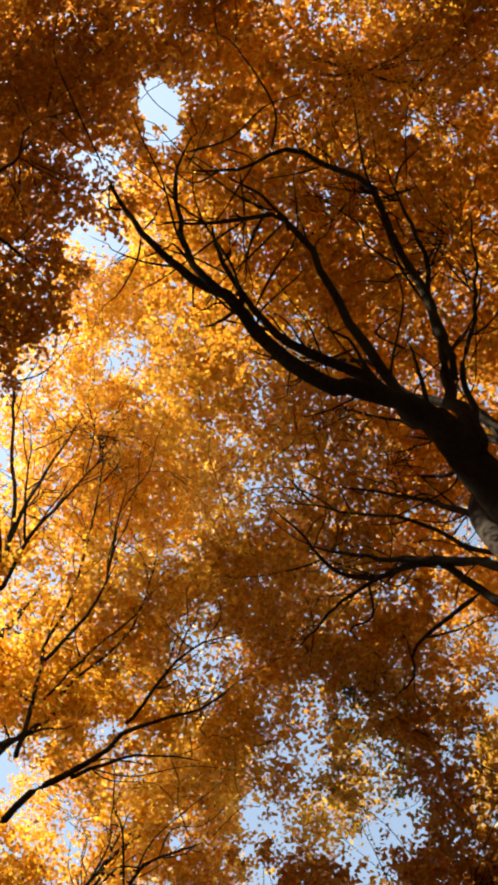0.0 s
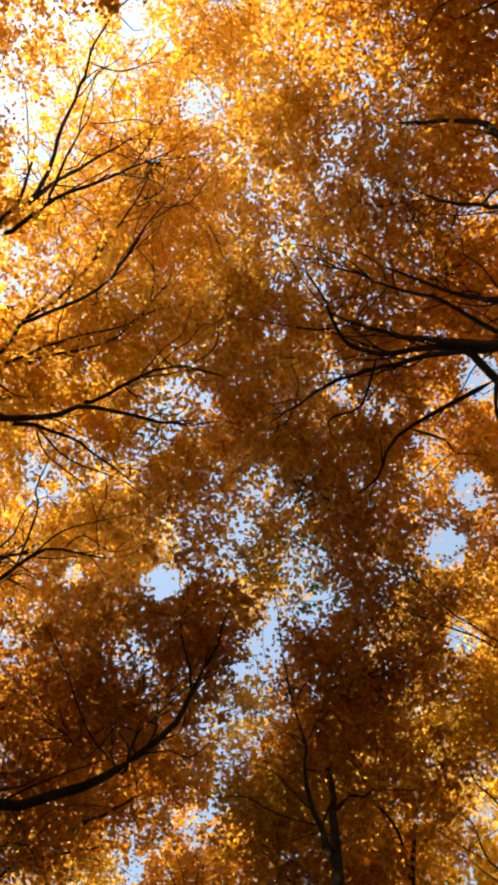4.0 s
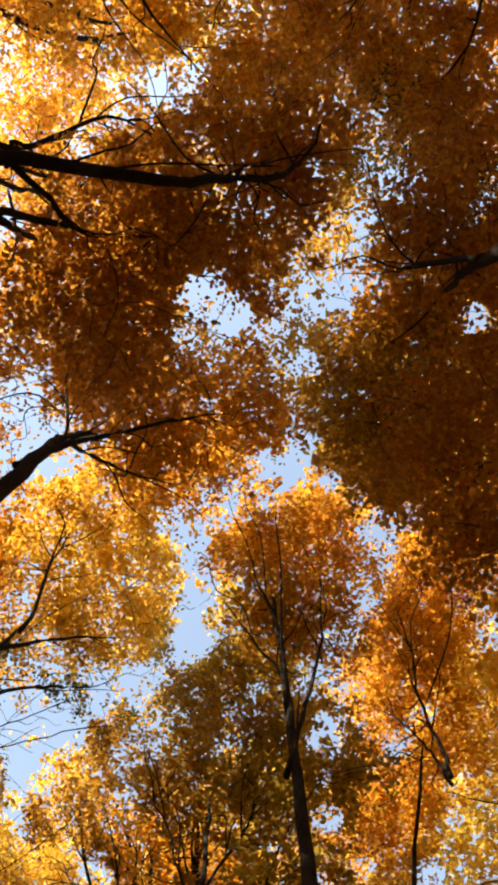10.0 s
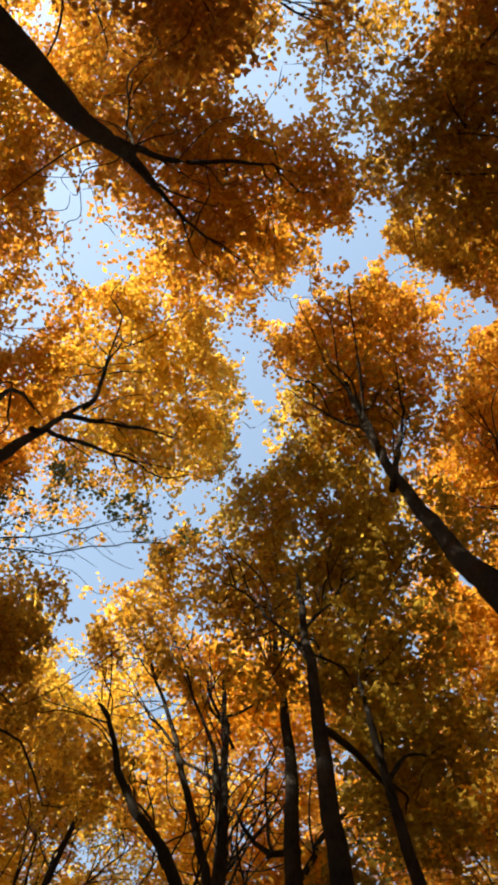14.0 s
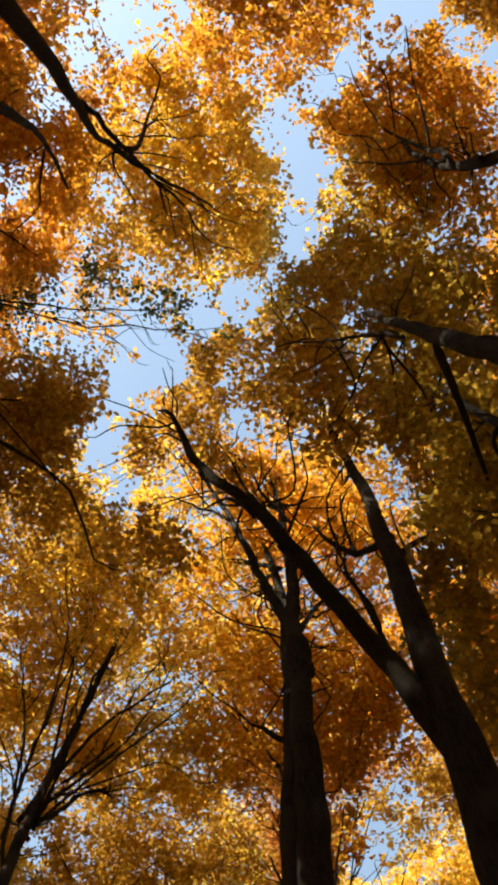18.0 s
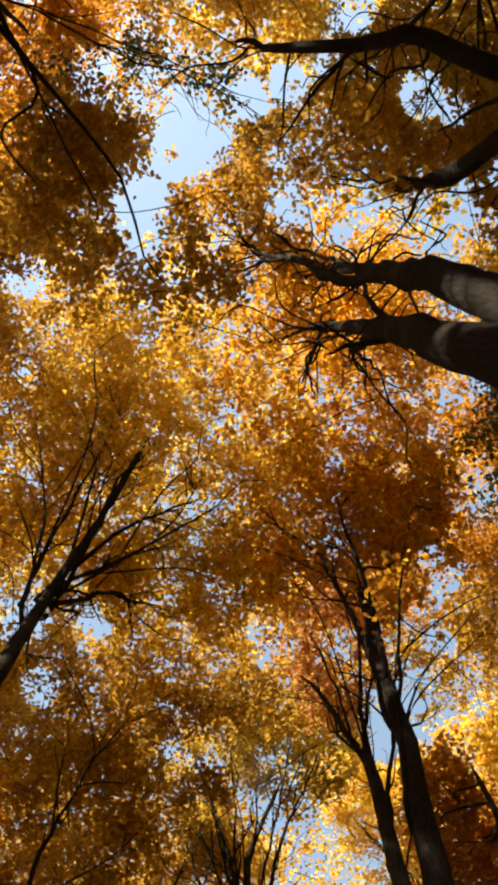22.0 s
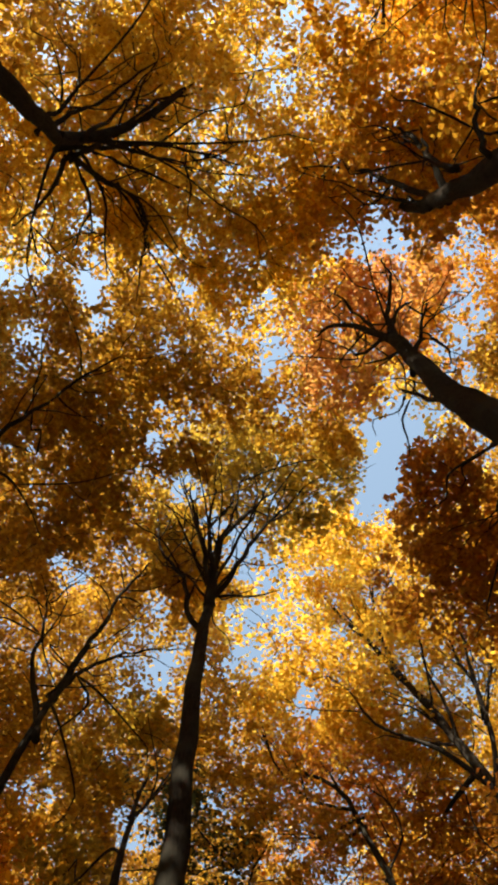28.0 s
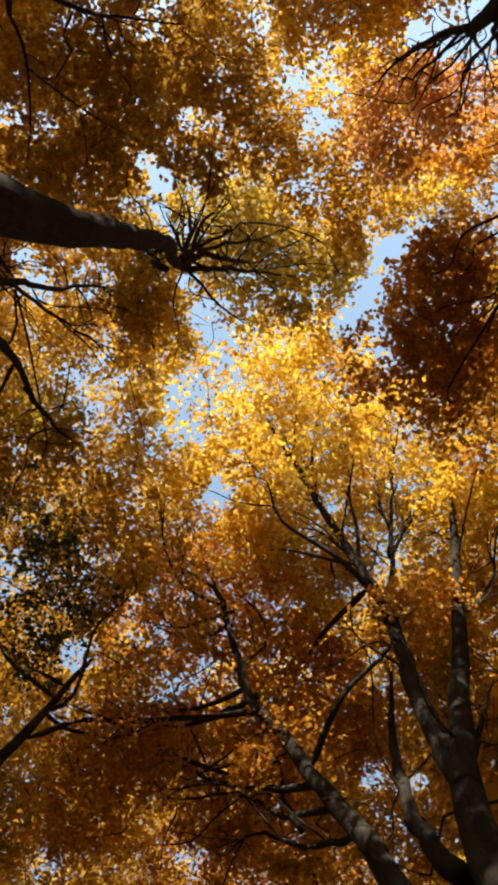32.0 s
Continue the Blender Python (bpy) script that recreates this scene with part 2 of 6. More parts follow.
def leaves_at(centres, spread, per, size, rng):
    """Leaf blades on sprays round the centres: folded four-cornered blades, mostly lying flat, none in the openings."""
    n = len(centres) * per
    c = np.repeat(centres, per, axis=0)
    r = np.repeat(spread, per)[:, None]
    g = rng.normal(0, 1, (n, 3))
    g /= np.linalg.norm(g, axis=1)[:, None]
    p = c + g * r * rng.random((n, 1)) ** 0.45 * np.array([1, 1, 0.5])
    ok = clear_of_openings(p, np.repeat(rng.random(len(centres)), per), np.repeat(rng.uniform(0.72, 1.12, len(centres)), per))
    p, size = p[ok], np.repeat(size, per)[ok]
    n = len(p)
    nrm = rng.normal(0, 0.45, (n, 3)) + np.array([0, 0, 1.0])
    nrm /= np.linalg.norm(nrm, axis=1)[:, None]
    along = np.cross(nrm, rng.normal(0, 1, (n, 3)))
    along /= np.linalg.norm(along, axis=1)[:, None]
    side = np.cross(nrm, along)
    s = (size * rng.uniform(0.6, 1.3, n))[:, None]
    w = s * rng.uniform(0.30, 0.44, (n, 1))
    v = np.empty((n, 4, 3))
    v[:, 0] = p - along * s * 0.5
    v[:, 1] = p + side * w + nrm * s * 0.10 - along * s * 0.05
    v[:, 2] = p + along * s * 0.55 - nrm * s * 0.08
    v[:, 3] = p - side * w + nrm * s * 0.10 - along * s * 0.05
    return v.reshape(-1, 3), np.arange(4 * n).reshape(n, 4)


GAPS = []          # openings in the canopy where few leaves grow: x, y, radius, share left, lean in x and y
LEVEL = 15.5       # the height at which an opening's place and radius are told
TREES = []


def gap(x, y, r, lace=0.04, lean_x=0.0, lean_y=0.0):
    """An opening through the canopy that leans and widens upward, in which a share of the sprays stays as lace."""
    GAPS.append((x, y, r, lace, lean_x, lean_y))


def clear_of_openings(p, chance, edge):
    """Which places keep their leaves; chance and edge vary from spray to spray."""
    keep = np.ones(len(p), bool)
    if not len(p):
        return keep
    lo, hi = p.min(axis=0) - 1.5, p.max(axis=0) + 1.5
    for gx, gy, gr, lace, lx, ly in GAPS:
        ends = np.array([(gx + lx * (z - LEVEL), gy + ly * (z - LEVEL)) for z in (lo[2], hi[2])])
        if (ends.max(axis=0) < lo[:2]).any() or (ends.min(axis=0) > hi[:2]).any():
            continue
        up = p[:, 2] - LEVEL
        d = np.hypot(p[:, 0] - gx - lx * up, p[:, 1] - gy - ly * up)
        keep &= (d > gr * edge * (1 + up / 14)) | (chance < lace)
    return keep


def tree(label, trunk, radius, limbs, lobes, colour, seed, top=0.2, dense=1.0, leaf=0.072, group="trees of the wood"):
    """Notes down a broad-leaved tree. trunk: places from the ground up. limbs: places outward, with the root's radius first.
    lobes: parts of the crown as x, y, z, radius. top: the trunk's thickness at its end as a share."""
    TREES.append(dict(label=label, trunk=trunk, radius=radius, limbs=limbs, lobes=list(lobes), colour=colour, seed=seed, top=top,
                      dense=dense, leaf=leaf, group=group))


def openness(p, rng):
    """Thins the sprays where the canopy is loose."""
    loose = np.array([noise.noise(Vector(q) * 0.75) for q in p])
    return loose > rng.uniform(-0.7, -0.22, len(p))


def grow(label, trunk, radius, limbs, lobes, colour, seed, top, dense, leaf, group):
    """Builds a noted tree: trunk, limbs, twigs and a crown of single leaves."""
    rng = np.random.default_rng(seed)
    base = tagged(new("tree"), label, "tree", group)
    base.location = Vector(trunk[0])
    off = np.array(trunk[0], float)
    line = smooth_line(trunk, 0.45 if leaf < 0.2 else 1.5)
    line[1:-1] += rng.normal(0, 0.012, line[1:-1].shape)
    line[0, 2] -= 0.15
    part("trunk", mesh_of("trunk", *_moved(tube(line, radius, radius * top, 14, rng, 0.10, 0.7), off), BARK, True), base)
    wood = [(line, radius, radius * top)]
    for r0, *pts in limbs:
        ln = smooth_line([np.array(pts[0]) - (np.array(pts[1]) - np.array(pts[0])) * 0.12, *pts], 0.25)
        ln[1:-1] += rng.normal(0, 0.014, ln[1:-1].shape)
        knots = np.linspace(0, len(ln) - 1, max(3, len(ln) // 3))
        for axis in range(3):
            bend = rng.normal(0, 0.05 if r0 < 0.09 else 0.02, len(knots))
            bend[[0, -1]] = 0
            ln[:, axis] += np.interp(np.arange(len(ln)), knots, bend)
        r1 = max(0.010, r0 * 0.20)
        part("limb", mesh_of("limb", *_moved(tube(ln, r0, r1, 9, rng, 0.12), off), BARK, True), base)
        wood.append((ln, r0, r1))
    thin = []
    if leaf < 0.2:
        rs = np.random.default_rng(seed + 5000)
        for ln, r0, r1 in wood[1:]:
            way = np.linalg.norm(ln[-1] - ln[0])
            for u in rs.uniform(0.3, 1.0, int(way / 0.42)):
                i = min(int(u * (len(ln) - 1)), len(ln) - 2)
                d = ln[i + 1] - ln[i]
                d = d / np.linalg.norm(d) * 0.8 + rs.normal(0, 0.5, 3) + np.array([0, 0, 0.25])
                L = rs.uniform(0.5, 1.5) * (1.25 - 0.4 * u)
                thin.append(tube(wander(ln[i], ln[i] + d * L, rs, 0.04, 0.14), min(0.5 * r0, 0.006 + 0.008 * L), 0.004, 4, rs))
    pts_all = np.vstack([w[0] for w in wood])
    rad_all = np.concatenate([np.linspace(w[1], w[2], len(w[0])) for w in wood])
    boughs, centres, spreads, sizes = [], [], [], []
    seeds = np.array([w[0][-1] for w in wood])
    lobes = sorted(lobes, key=lambda l: np.linalg.norm(seeds - l[:3], axis=1).min())
    for x, y, z, r in lobes:
        c = np.array([x, y, z])
        inner = max(-8.2, y - 45) < x < min(10, max(5.4, y - 26)) and -6.5 < y < 46
        flat = np.hypot(pts_all[:, 0] - x, pts_all[:, 1] - y)
        d = np.linalg.norm(pts_all - c, axis=1) + np.maximum(0, pts_all[:, 2] - z + 0.3 + 0.65 * flat) * 3
        i = int(d.argmin())
        tip = c + rng.normal(0, 0.15 * r, 3)
        far = np.linalg.norm(tip - pts_all[i])
        way = wander(pts_all[i], tip, rng, 0.07, 0.10 + 0.02 * min(far, 3.0))
        if len(way) > 3 and far > 0.5 and z > 9.4:
            rb = min(rad_all[i] * 0.7, 0.012 * far + 0.014) * (0.45 if colour == "green" else 1.0)
            boughs.append((way, rb))
            pts_all = np.vstack([pts_all, way[2:]])
            rad_all = np.concatenate([rad_all, np.linspace(rb, 0.008, len(way) - 2)])
        k = int(CLUMPS * r * r * dense * (1 if inner else 0.2)) + 6
        g = rng.normal(0, 1, (k, 3))
        g /= np.linalg.norm(g, axis=1)[:, None]
        cl = c + g * (r * rng.random((k, 1)) ** 0.42) * np.array([1, 1, 0.6]) + (0, 0, 0.25 * r)
        cl = cl[openness(cl, rng)]
        if not len(cl):
            continue
        centres.append(cl)
        spreads.append(rng.uniform(0.14, 0.42, len(cl)) * (3.0 if leaf > 0.2 else 1.0 if inner else 1.8))
        sizes.append(np.where(cl[:, 2] > z + 0.3 * r, 1.5, 1.0) * (leaf if inner else leaf * 2.2))
        if not inner or leaf > 0.1:
            continue
        src = way[len(way) // 3:]
        seen = cl[clear_of_openings(cl, np.ones(len(cl)), np.ones(len(cl)))]
        for q in seen[rng.random(len(seen)) < 0.09]:
            dd = np.linalg.norm(src - q, axis=1) + np.maximum(0, src[:, 2] - q[2]) * 1.5
            j = int(dd.argmin())
            if dd[j] > 0.25:
                thin.append(tube(wander(src[j], q, rng, 0.06, 0.12)[::2], 0.005 + 0.005 * dd[j], 0.004, 3, rng))
    for way, rb in boughs:
        part("limb", mesh_of("limb", *_moved(tube(way, rb, 0.008, 7 if leaf < 0.2 else 5, rng, 0.12), off), BARK, True), base)
    if thin:
        tagged(part("twigwork", mesh_of("twigwork", *_moved(joined(thin), off), BARK, True), base), kind="stuff")
    if centres:
        v, f = leaves_at(np.vstack(centres), np.concatenate(spreads), LEAVES if leaf < 0.2 else 13, np.concatenate(sizes), rng)
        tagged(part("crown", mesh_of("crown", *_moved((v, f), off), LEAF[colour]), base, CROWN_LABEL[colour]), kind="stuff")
    return base


def close_canopy():
    """Where the canopy has not enough crown, the tree whose crown is nearest spreads further."""
    rng = np.random.default_rng(77)
    lob = np.array([l for t in TREES for l in t["lobes"]])
    able = [t for t in TREES if t["colour"] not in ("olive", "rust", "red", "green")]
    near = np.array([(l[0], l[1], k) for k, t in enumerate(able) for l in t["lobes"]])
    for y in np.arange(-8, 50, 0.95):
        for x in np.arange(-10, 10, 0.95):
            px, py = x + rng.uniform(-0.35, 0.35), y + rng.uniform(-0.35, 0.35)
            r, z = rng.uniform(0.75, 1.25), rng.uniform(14.7, 16.6)
            if (np.hypot(lob[:, 0] - px, lob[:, 1] - py) < lob[:, 3] * 0.85).sum() >= 2:
                continue
            away = np.hypot(near[:, 0] - px, near[:, 1] - py)
            if away.min() < 6:
                able[int(near[away.argmin(), 2])]["lobes"].append((px, py, z, r))


def _moved(vf, off):
    return vf[0] - off, vf[1]


LEAVES, CLUMPS = 17, 88
CROWN_LABEL = {"green": "sparse dark green leaves", "ochre": "ochre-brown autumn leaves, partly darkened as shade", "amber": "amber autumn leaves", "gold": "golden yellow autumn leaves", "orange": "orange autumn leaves", "rust": "rust-brown autumn leaves, partly darkened as shade",
               "red": "reddish orange autumn leaves", "olive": "olive green leaves turning yellow"}

# ---- the ground ----
bm = bmesh.new()
bmesh.ops.create_grid(bm, x_segments=160, y_segments=160, size=1)
for v in bm.verts:
    x, y = v.co.x, v.co.y
    v.co.x, v.co.y = math.copysign(abs(x) ** 3, x) * 1500 + x * 30, math.copysign(abs(y) ** 3, y) * 1500 + y * 30 + 16
    d = math.hypot(v.co.x, v.co.y - 16)
    v.co.z = 0.10 * noise.noise(Vector((v.co.x * 0.35, v.co.y * 0.35, 0))) * (1 if d < 60 else 0)
me = bpy.data.meshes.new("ground")
bm.to_mesh(me)
bm.free()
me.materials.append(LITTER)
tagged(new("ground", me), "woodland floor covered with brown fallen leaves", "ground", "", "structure")

# ---- openings in the canopy ----
gap(-1.05, -4.56, 0.49, 0.03, -0.04, -0.40)
gap(-1.09, -4.10, 0.38, 0.04, -0.05, -0.36)
gap(0.31, -3.69, 0.24, 0.56, 0.05, -0.33)
gap(3.25, -3.25, 0.24, 0.42, 0.27, -0.30)
gap(3.82, -2.86, 0.19, 0.42, 0.31, -0.27)
gap(-2.84, -2.63, 0.40, 0.42, -0.17, -0.26)
gap(-2.48, -2.17, 0.40, 0.15, -0.15, -0.22)
gap(-0.78, -1.86, 0.27, 0.49, 0.01, -0.38)
gap(-2.75, -1.85, 0.49, 0.1, -0.13, -0.38)
gap(-4.19, -0.68, 0.25, 0.28, -0.23, -0.30)
gap(-5.52, -0.55, 0.54, 0.56, -0.33, -0.29)
gap(-3.70, -0.43, 0.30, 0.42, -0.20, -0.28)
gap(-2.58, -0.15, 0.46, 0.35, -0.15, -0.08)
gap(-2.04, -0.10, 0.30, 0.49, -0.08, -0.26)
gap(-4.55, 0.24, 0.35, 0.42, -0.26, -0.23)
gap(-2.87, 0.33, 0.45, 0.28, -0.14, -0.23)
gap(-1.70, 0.67, 0.36, 0.56, -0.09, -0.02)
gap(-2.10, 0.97, 0.30, 0.49, -0.08, -0.18)
gap(-1.21, 1.38, 0.36, 0.56, -0.06, 0.03)
gap(-2.02, 1.50, 0.38, 0.49, -0.06, -0.29)
gap(-1.32, 1.92, 0.28, 0.42, -0.03, -0.11)
gap(-1.57, 1.97, 0.38, 0.42, -0.03, -0.26)
gap(-5.70, 2.22, 0.43, 0.1, -0.32, -0.24)
gap(-0.98, 2.76, 0.27, 0.35, 0.02, -0.20)
gap(-0.83, 2.76, 0.26, 0.56, -0.03, 0.13)
gap(-0.98, 3.18, 0.25, 0.42, -0.00, -0.02)
gap(-0.30, 3.21, 0.31, 0.56, 0.05, -0.02)
gap(-5.50, 3.99, 0.23, 0.28, -0.33, 0.04)
gap(-0.98, 4.07, 0.33, 0.42, 0.03, -0.30)
gap(-0.92, 4.15, 0.30, 0.49, 0.02, -0.10)
gap(3.02, 4.21, 0.46, 0.1, 0.28, 0.05)
gap(-6.06, 4.53, 0.38, 0.42, -0.33, -0.26)
gap(-2.38, 4.87, 0.48, 0.42, -0.14, 0.29)
gap(0.54, 5.05, 0.34, 0.56, 0.14, -0.23)
gap(1.60, 5.14, 0.28, 0.28, 0.20, -0.03)
gap(-2.90, 5.41, 0.27, 0.15, -0.11, -0.20)
gap(-2.00, 5.45, 0.31, 0.42, -0.08, 0.14)
gap(-2.50, 5.60, 0.42, 0.42, -0.11, 0.15)
gap(2.33, 5.62, 0.42, 0.56, 0.20, 0.34)
gap(-3.03, 5.97, 0.26, 0.56, -0.15, 0.18)
gap(2.28, 6.14, 0.44, 0.35, 0.27, -0.15)
gap(3.26, 6.26, 0.42, 0.15, 0.30, 0.20)
gap(-2.61, 6.35, 0.36, 0.49, -0.10, 0.05)
gap(1.19, 6.39, 0.29, 0.56, 0.19, -0.13)
gap(-0.53, 6.59, 0.37, 0.56, -0.01, 0.41)
gap(-3.01, 6.81, 0.34, 0.42, -0.11, -0.10)
gap(-4.55, 6.90, 0.54, 0.28, -0.30, 0.43)
gap(-4.01, 6.91, 0.37, 0.35, -0.22, 0.25)
gap(0.38, 6.96, 0.59, 0.49, 0.06, 0.44)
gap(-0.66, 7.00, 0.40, 0.28, 0.02, 0.25)
gap(2.24, 7.10, 0.45, 0.56, 0.27, -0.08)
gap(-2.93, 7.21, 0.29, 0.15, -0.12, -0.23)
gap(-3.36, 7.27, 0.48, 0.42, -0.15, -0.23)
gap(-3.78, 7.45, 0.45, 0.42, -0.17, -0.05)
gap(3.06, 7.45, 0.52, 0.1, 0.31, 0.13)
gap(-4.51, 7.56, 0.48, 0.15, -0.26, 0.29)
gap(-0.79, 7.61, 0.29, 0.42, 0.03, 0.15)
gap(-4.24, 7.76, 0.47, 0.28, -0.22, 0.16)
gap(2.14, 8.05, 0.43, 0.42, 0.19, 0.52)
gap(-4.45, 8.13, 0.35, 0.42, -0.22, -0.00)
gap(-4.73, 8.19, 0.42, 0.28, -0.25, 0.19)
gap(0.40, 8.22, 0.59, 0.28, 0.06, 0.53)
gap(-0.69, 8.34, 0.24, 0.35, 0.04, -0.15)
gap(2.26, 8.63, 0.27, 0.56, 0.23, 0.37)
gap(-3.25, 8.67, 0.24, 0.42, -0.17, 0.37)
gap(-5.60, 8.69, 0.44, 0.56, -0.37, 0.56)
gap(-1.99, 8.72, 0.42, 0.15, -0.11, 0.57)
gap(3.78, 9.08, 0.42, 0.08, 0.34, 0.40)
gap(0.94, 9.12, 0.43, 0.12, 0.13, 0.40)
gap(0.89, 9.24, 0.49, 0.42, 0.10, 0.60)
gap(-2.06, 9.24, 0.46, 0.1, -0.08, 0.41)
gap(0.18, 9.31, 0.30, 0.35, 0.10, -0.08)
gap(-6.31, 9.31, 0.34, 0.56, -0.42, 0.61)
gap(0.44, 9.39, 0.27, 0.42, 0.10, 0.42)
gap(-3.77, 9.42, 0.23, 0.28, -0.18, 0.28)
gap(0.12, 9.42, 0.56, 0.49, 0.11, 0.09)
gap(1.56, 9.51, 0.48, 0.56, 0.22, -0.22)
gap(-0.05, 9.82, 0.58, 0.49, 0.10, -0.19)
gap(0.53, 10.09, 0.40, 0.35, 0.13, -0.02)
gap(0.31, 10.09, 0.54, 0.56, 0.11, 0.32)
gap(-4.55, 10.32, 0.56, 0.35, -0.30, 0.68)
gap(-5.96, 10.39, 0.44, 0.35, -0.33, -0.15)
gap(2.60, 10.42, 0.35, 0.15, 0.28, -0.00)
gap(0.21, 10.59, 0.25, 0.42, 0.10, 0.01)
gap(0.03, 10.76, 0.33, 0.35, 0.07, 0.52)
gap(-5.22, 10.77, 0.45, 0.28, -0.35, 0.71)
gap(-2.16, 10.81, 0.57, 0.06, -0.07, 0.03)
gap(-2.16, 10.86, 0.66, 0.05, -0.05, -0.12)
gap(-2.74, 10.94, 0.30, 0.42, -0.09, -0.11)
gap(-2.65, 10.99, 0.31, 0.35, -0.10, 0.04)
gap(-4.80, 11.00, 0.28, 0.42, -0.28, 0.54)
gap(-1.81, 11.02, 0.43, 0.04, 0.01, -0.28)
gap(-2.39, 11.04, 0.32, 0.06, -0.03, -0.28)
gap(-1.66, 11.09, 0.40, 0.08, -0.03, 0.05)
gap(-1.13, 11.10, 0.30, 0.56, 0.02, -0.10)
gap(-1.07, 11.19, 0.42, 0.56, 0.03, 0.22)
gap(-1.01, 11.24, 0.29, 0.28, 0.02, 0.06)
gap(-1.60, 11.26, 0.40, 0.28, -0.01, -0.09)
gap(-1.76, 11.46, 0.30, 0.1, 0.01, -0.25)
gap(0.51, 11.56, 0.39, 0.42, 0.10, 0.58)
gap(-0.24, 11.65, 0.25, 0.42, 0.09, -0.06)
gap(-0.50, 11.72, 0.42, 0.42, 0.05, 0.44)
gap(-0.07, 11.73, 0.39, 0.56, 0.13, -0.23)
gap(-0.34, 11.75, 0.42, 0.49, 0.08, 0.26)
gap(-0.31, 11.75, 0.36, 0.35, 0.07, 0.09)
gap(-4.56, 11.80, 0.26, 0.42, -0.24, 0.10)
gap(-5.20, 12.21, 0.46, 0.49, -0.28, 0.13)
gap(-0.24, 12.24, 0.25, 0.56, 0.09, -0.02)
gap(-5.21, 12.25, 0.32, 0.56, -0.27, 0.29)
gap(-0.28, 12.31, 0.21, 0.28, 0.12, -0.19)
gap(-0.30, 12.38, 0.31, 0.56, 0.07, 0.14)
gap(-5.46, 12.59, 0.59, 0.56, -0.25, -0.17)
gap(-0.15, 12.62, 0.38, 0.56, 0.09, 0.32)
gap(-5.73, 12.71, 0.35, 0.42, -0.31, 0.01)
gap(-5.15, 12.83, 0.25, 0.28, -0.23, -0.15)
gap(0.00, 13.00, 0.37, 0.04, 0.17, -0.30)
gap(-0.07, 13.04, 0.31, 0.04, 0.13, -0.14)
gap(0.88, 13.08, 0.38, 0.42, 0.23, -0.30)
gap(-5.57, 13.22, 0.32, 0.06, -0.23, -0.29)
gap(-0.03, 13.22, 0.26, 0.15, 0.10, 0.05)
gap(-5.27, 13.30, 0.25, 0.28, -0.28, 0.06)
gap(-4.55, 13.31, 0.39, 0.42, -0.26, 0.71)
gap(-0.22, 13.32, 0.32, 0.49, 0.07, 0.56)
gap(-5.51, 13.32, 0.37, 0.15, -0.31, 0.21)
gap(-5.08, 13.43, 0.58, 0.04, -0.20, -0.27)
gap(-5.50, 13.44, 0.33, 0.06, -0.26, -0.11)
gap(-0.05, 13.51, 0.36, 0.04, 0.13, -0.11)
gap(-0.00, 13.61, 0.37, 0.04, 0.17, -0.26)
gap(-5.36, 13.63, 0.54, 0.15, -0.28, 0.39)
gap(-5.26, 13.71, 0.42, 0.15, -0.29, 0.24)
gap(-0.41, 13.79, 0.52, 0.07, 0.07, 0.09)
gap(-0.38, 13.80, 0.42, 0.28, 0.06, 0.24)
gap(2.20, 13.84, 0.31, 0.56, 0.26, 0.10)
gap(0.54, 13.86, 0.31, 0.15, 0.14, 0.10)
gap(0.55, 13.88, 0.31, 0.05, 0.18, -0.08)
gap(-0.78, 13.91, 0.40, 0.42, 0.01, 0.75)
gap(-0.45, 13.94, 0.31, 0.05, 0.10, -0.07)
gap(-4.57, 13.99, 0.64, 0.04, -0.16, -0.23)
gap(0.84, 14.06, 0.34, 0.15, 0.23, -0.23)
gap(1.34, 14.10, 0.24, 0.15, 0.27, -0.22)
gap(1.15, 14.11, 0.31, 0.05, 0.22, -0.06)
gap(-4.08, 14.12, 0.38, 0.06, -0.12, -0.22)
gap(-4.76, 14.12, 0.67, 0.05, -0.20, -0.06)
gap(1.11, 14.15, 0.26, 0.15, 0.18, 0.12)
gap(-0.50, 14.15, 0.38, 0.1, 0.13, -0.22)
gap(-4.25, 14.17, 0.45, 0.06, -0.17, -0.06)
gap(-4.41, 14.25, 0.46, 0.07, -0.21, 0.13)
gap(-5.14, 14.30, 0.33, 0.15, -0.27, 0.44)
gap(-2.38, 14.35, 0.27, 0.56, -0.07, 0.44)
gap(-4.81, 14.36, 0.49, 0.07, -0.24, 0.13)
gap(-5.34, 14.38, 0.34, 0.1, -0.25, -0.04)
gap(1.75, 14.39, 0.36, 0.05, 0.26, -0.04)
gap(-5.44, 14.40, 0.46, 0.07, -0.29, 0.14)
gap(2.17, 14.49, 0.34, 0.05, 0.29, -0.04)
gap(1.53, 14.50, 0.45, 0.28, 0.20, 0.29)
gap(-1.13, 14.54, 0.33, 0.1, 0.09, -0.19)
gap(1.73, 14.65, 0.44, 0.1, 0.23, 0.15)
gap(-3.70, 14.69, 0.30, 0.49, -0.13, -0.02)
gap(-2.66, 14.78, 0.39, 0.56, -0.02, -0.18)
gap(-5.76, 14.83, 0.48, 0.15, -0.25, -0.17)
gap(1.55, 14.83, 0.33, 0.56, 0.22, 0.48)
gap(-1.57, 14.95, 0.44, 0.05, 0.06, -0.16)
gap(-6.34, 14.98, 0.34, 0.42, -0.29, -0.16)
gap(-6.32, 15.08, 0.30, 0.42, -0.31, 0.01)
gap(-2.30, 15.22, 0.42, 0.49, -0.06, 0.20)
gap(-2.42, 15.25, 0.31, 0.42, -0.04, 0.02)
gap(-2.12, 15.28, 0.34, 0.28, 0.02, -0.14)
gap(-5.84, 15.29, 0.34, 0.42, -0.25, -0.14)
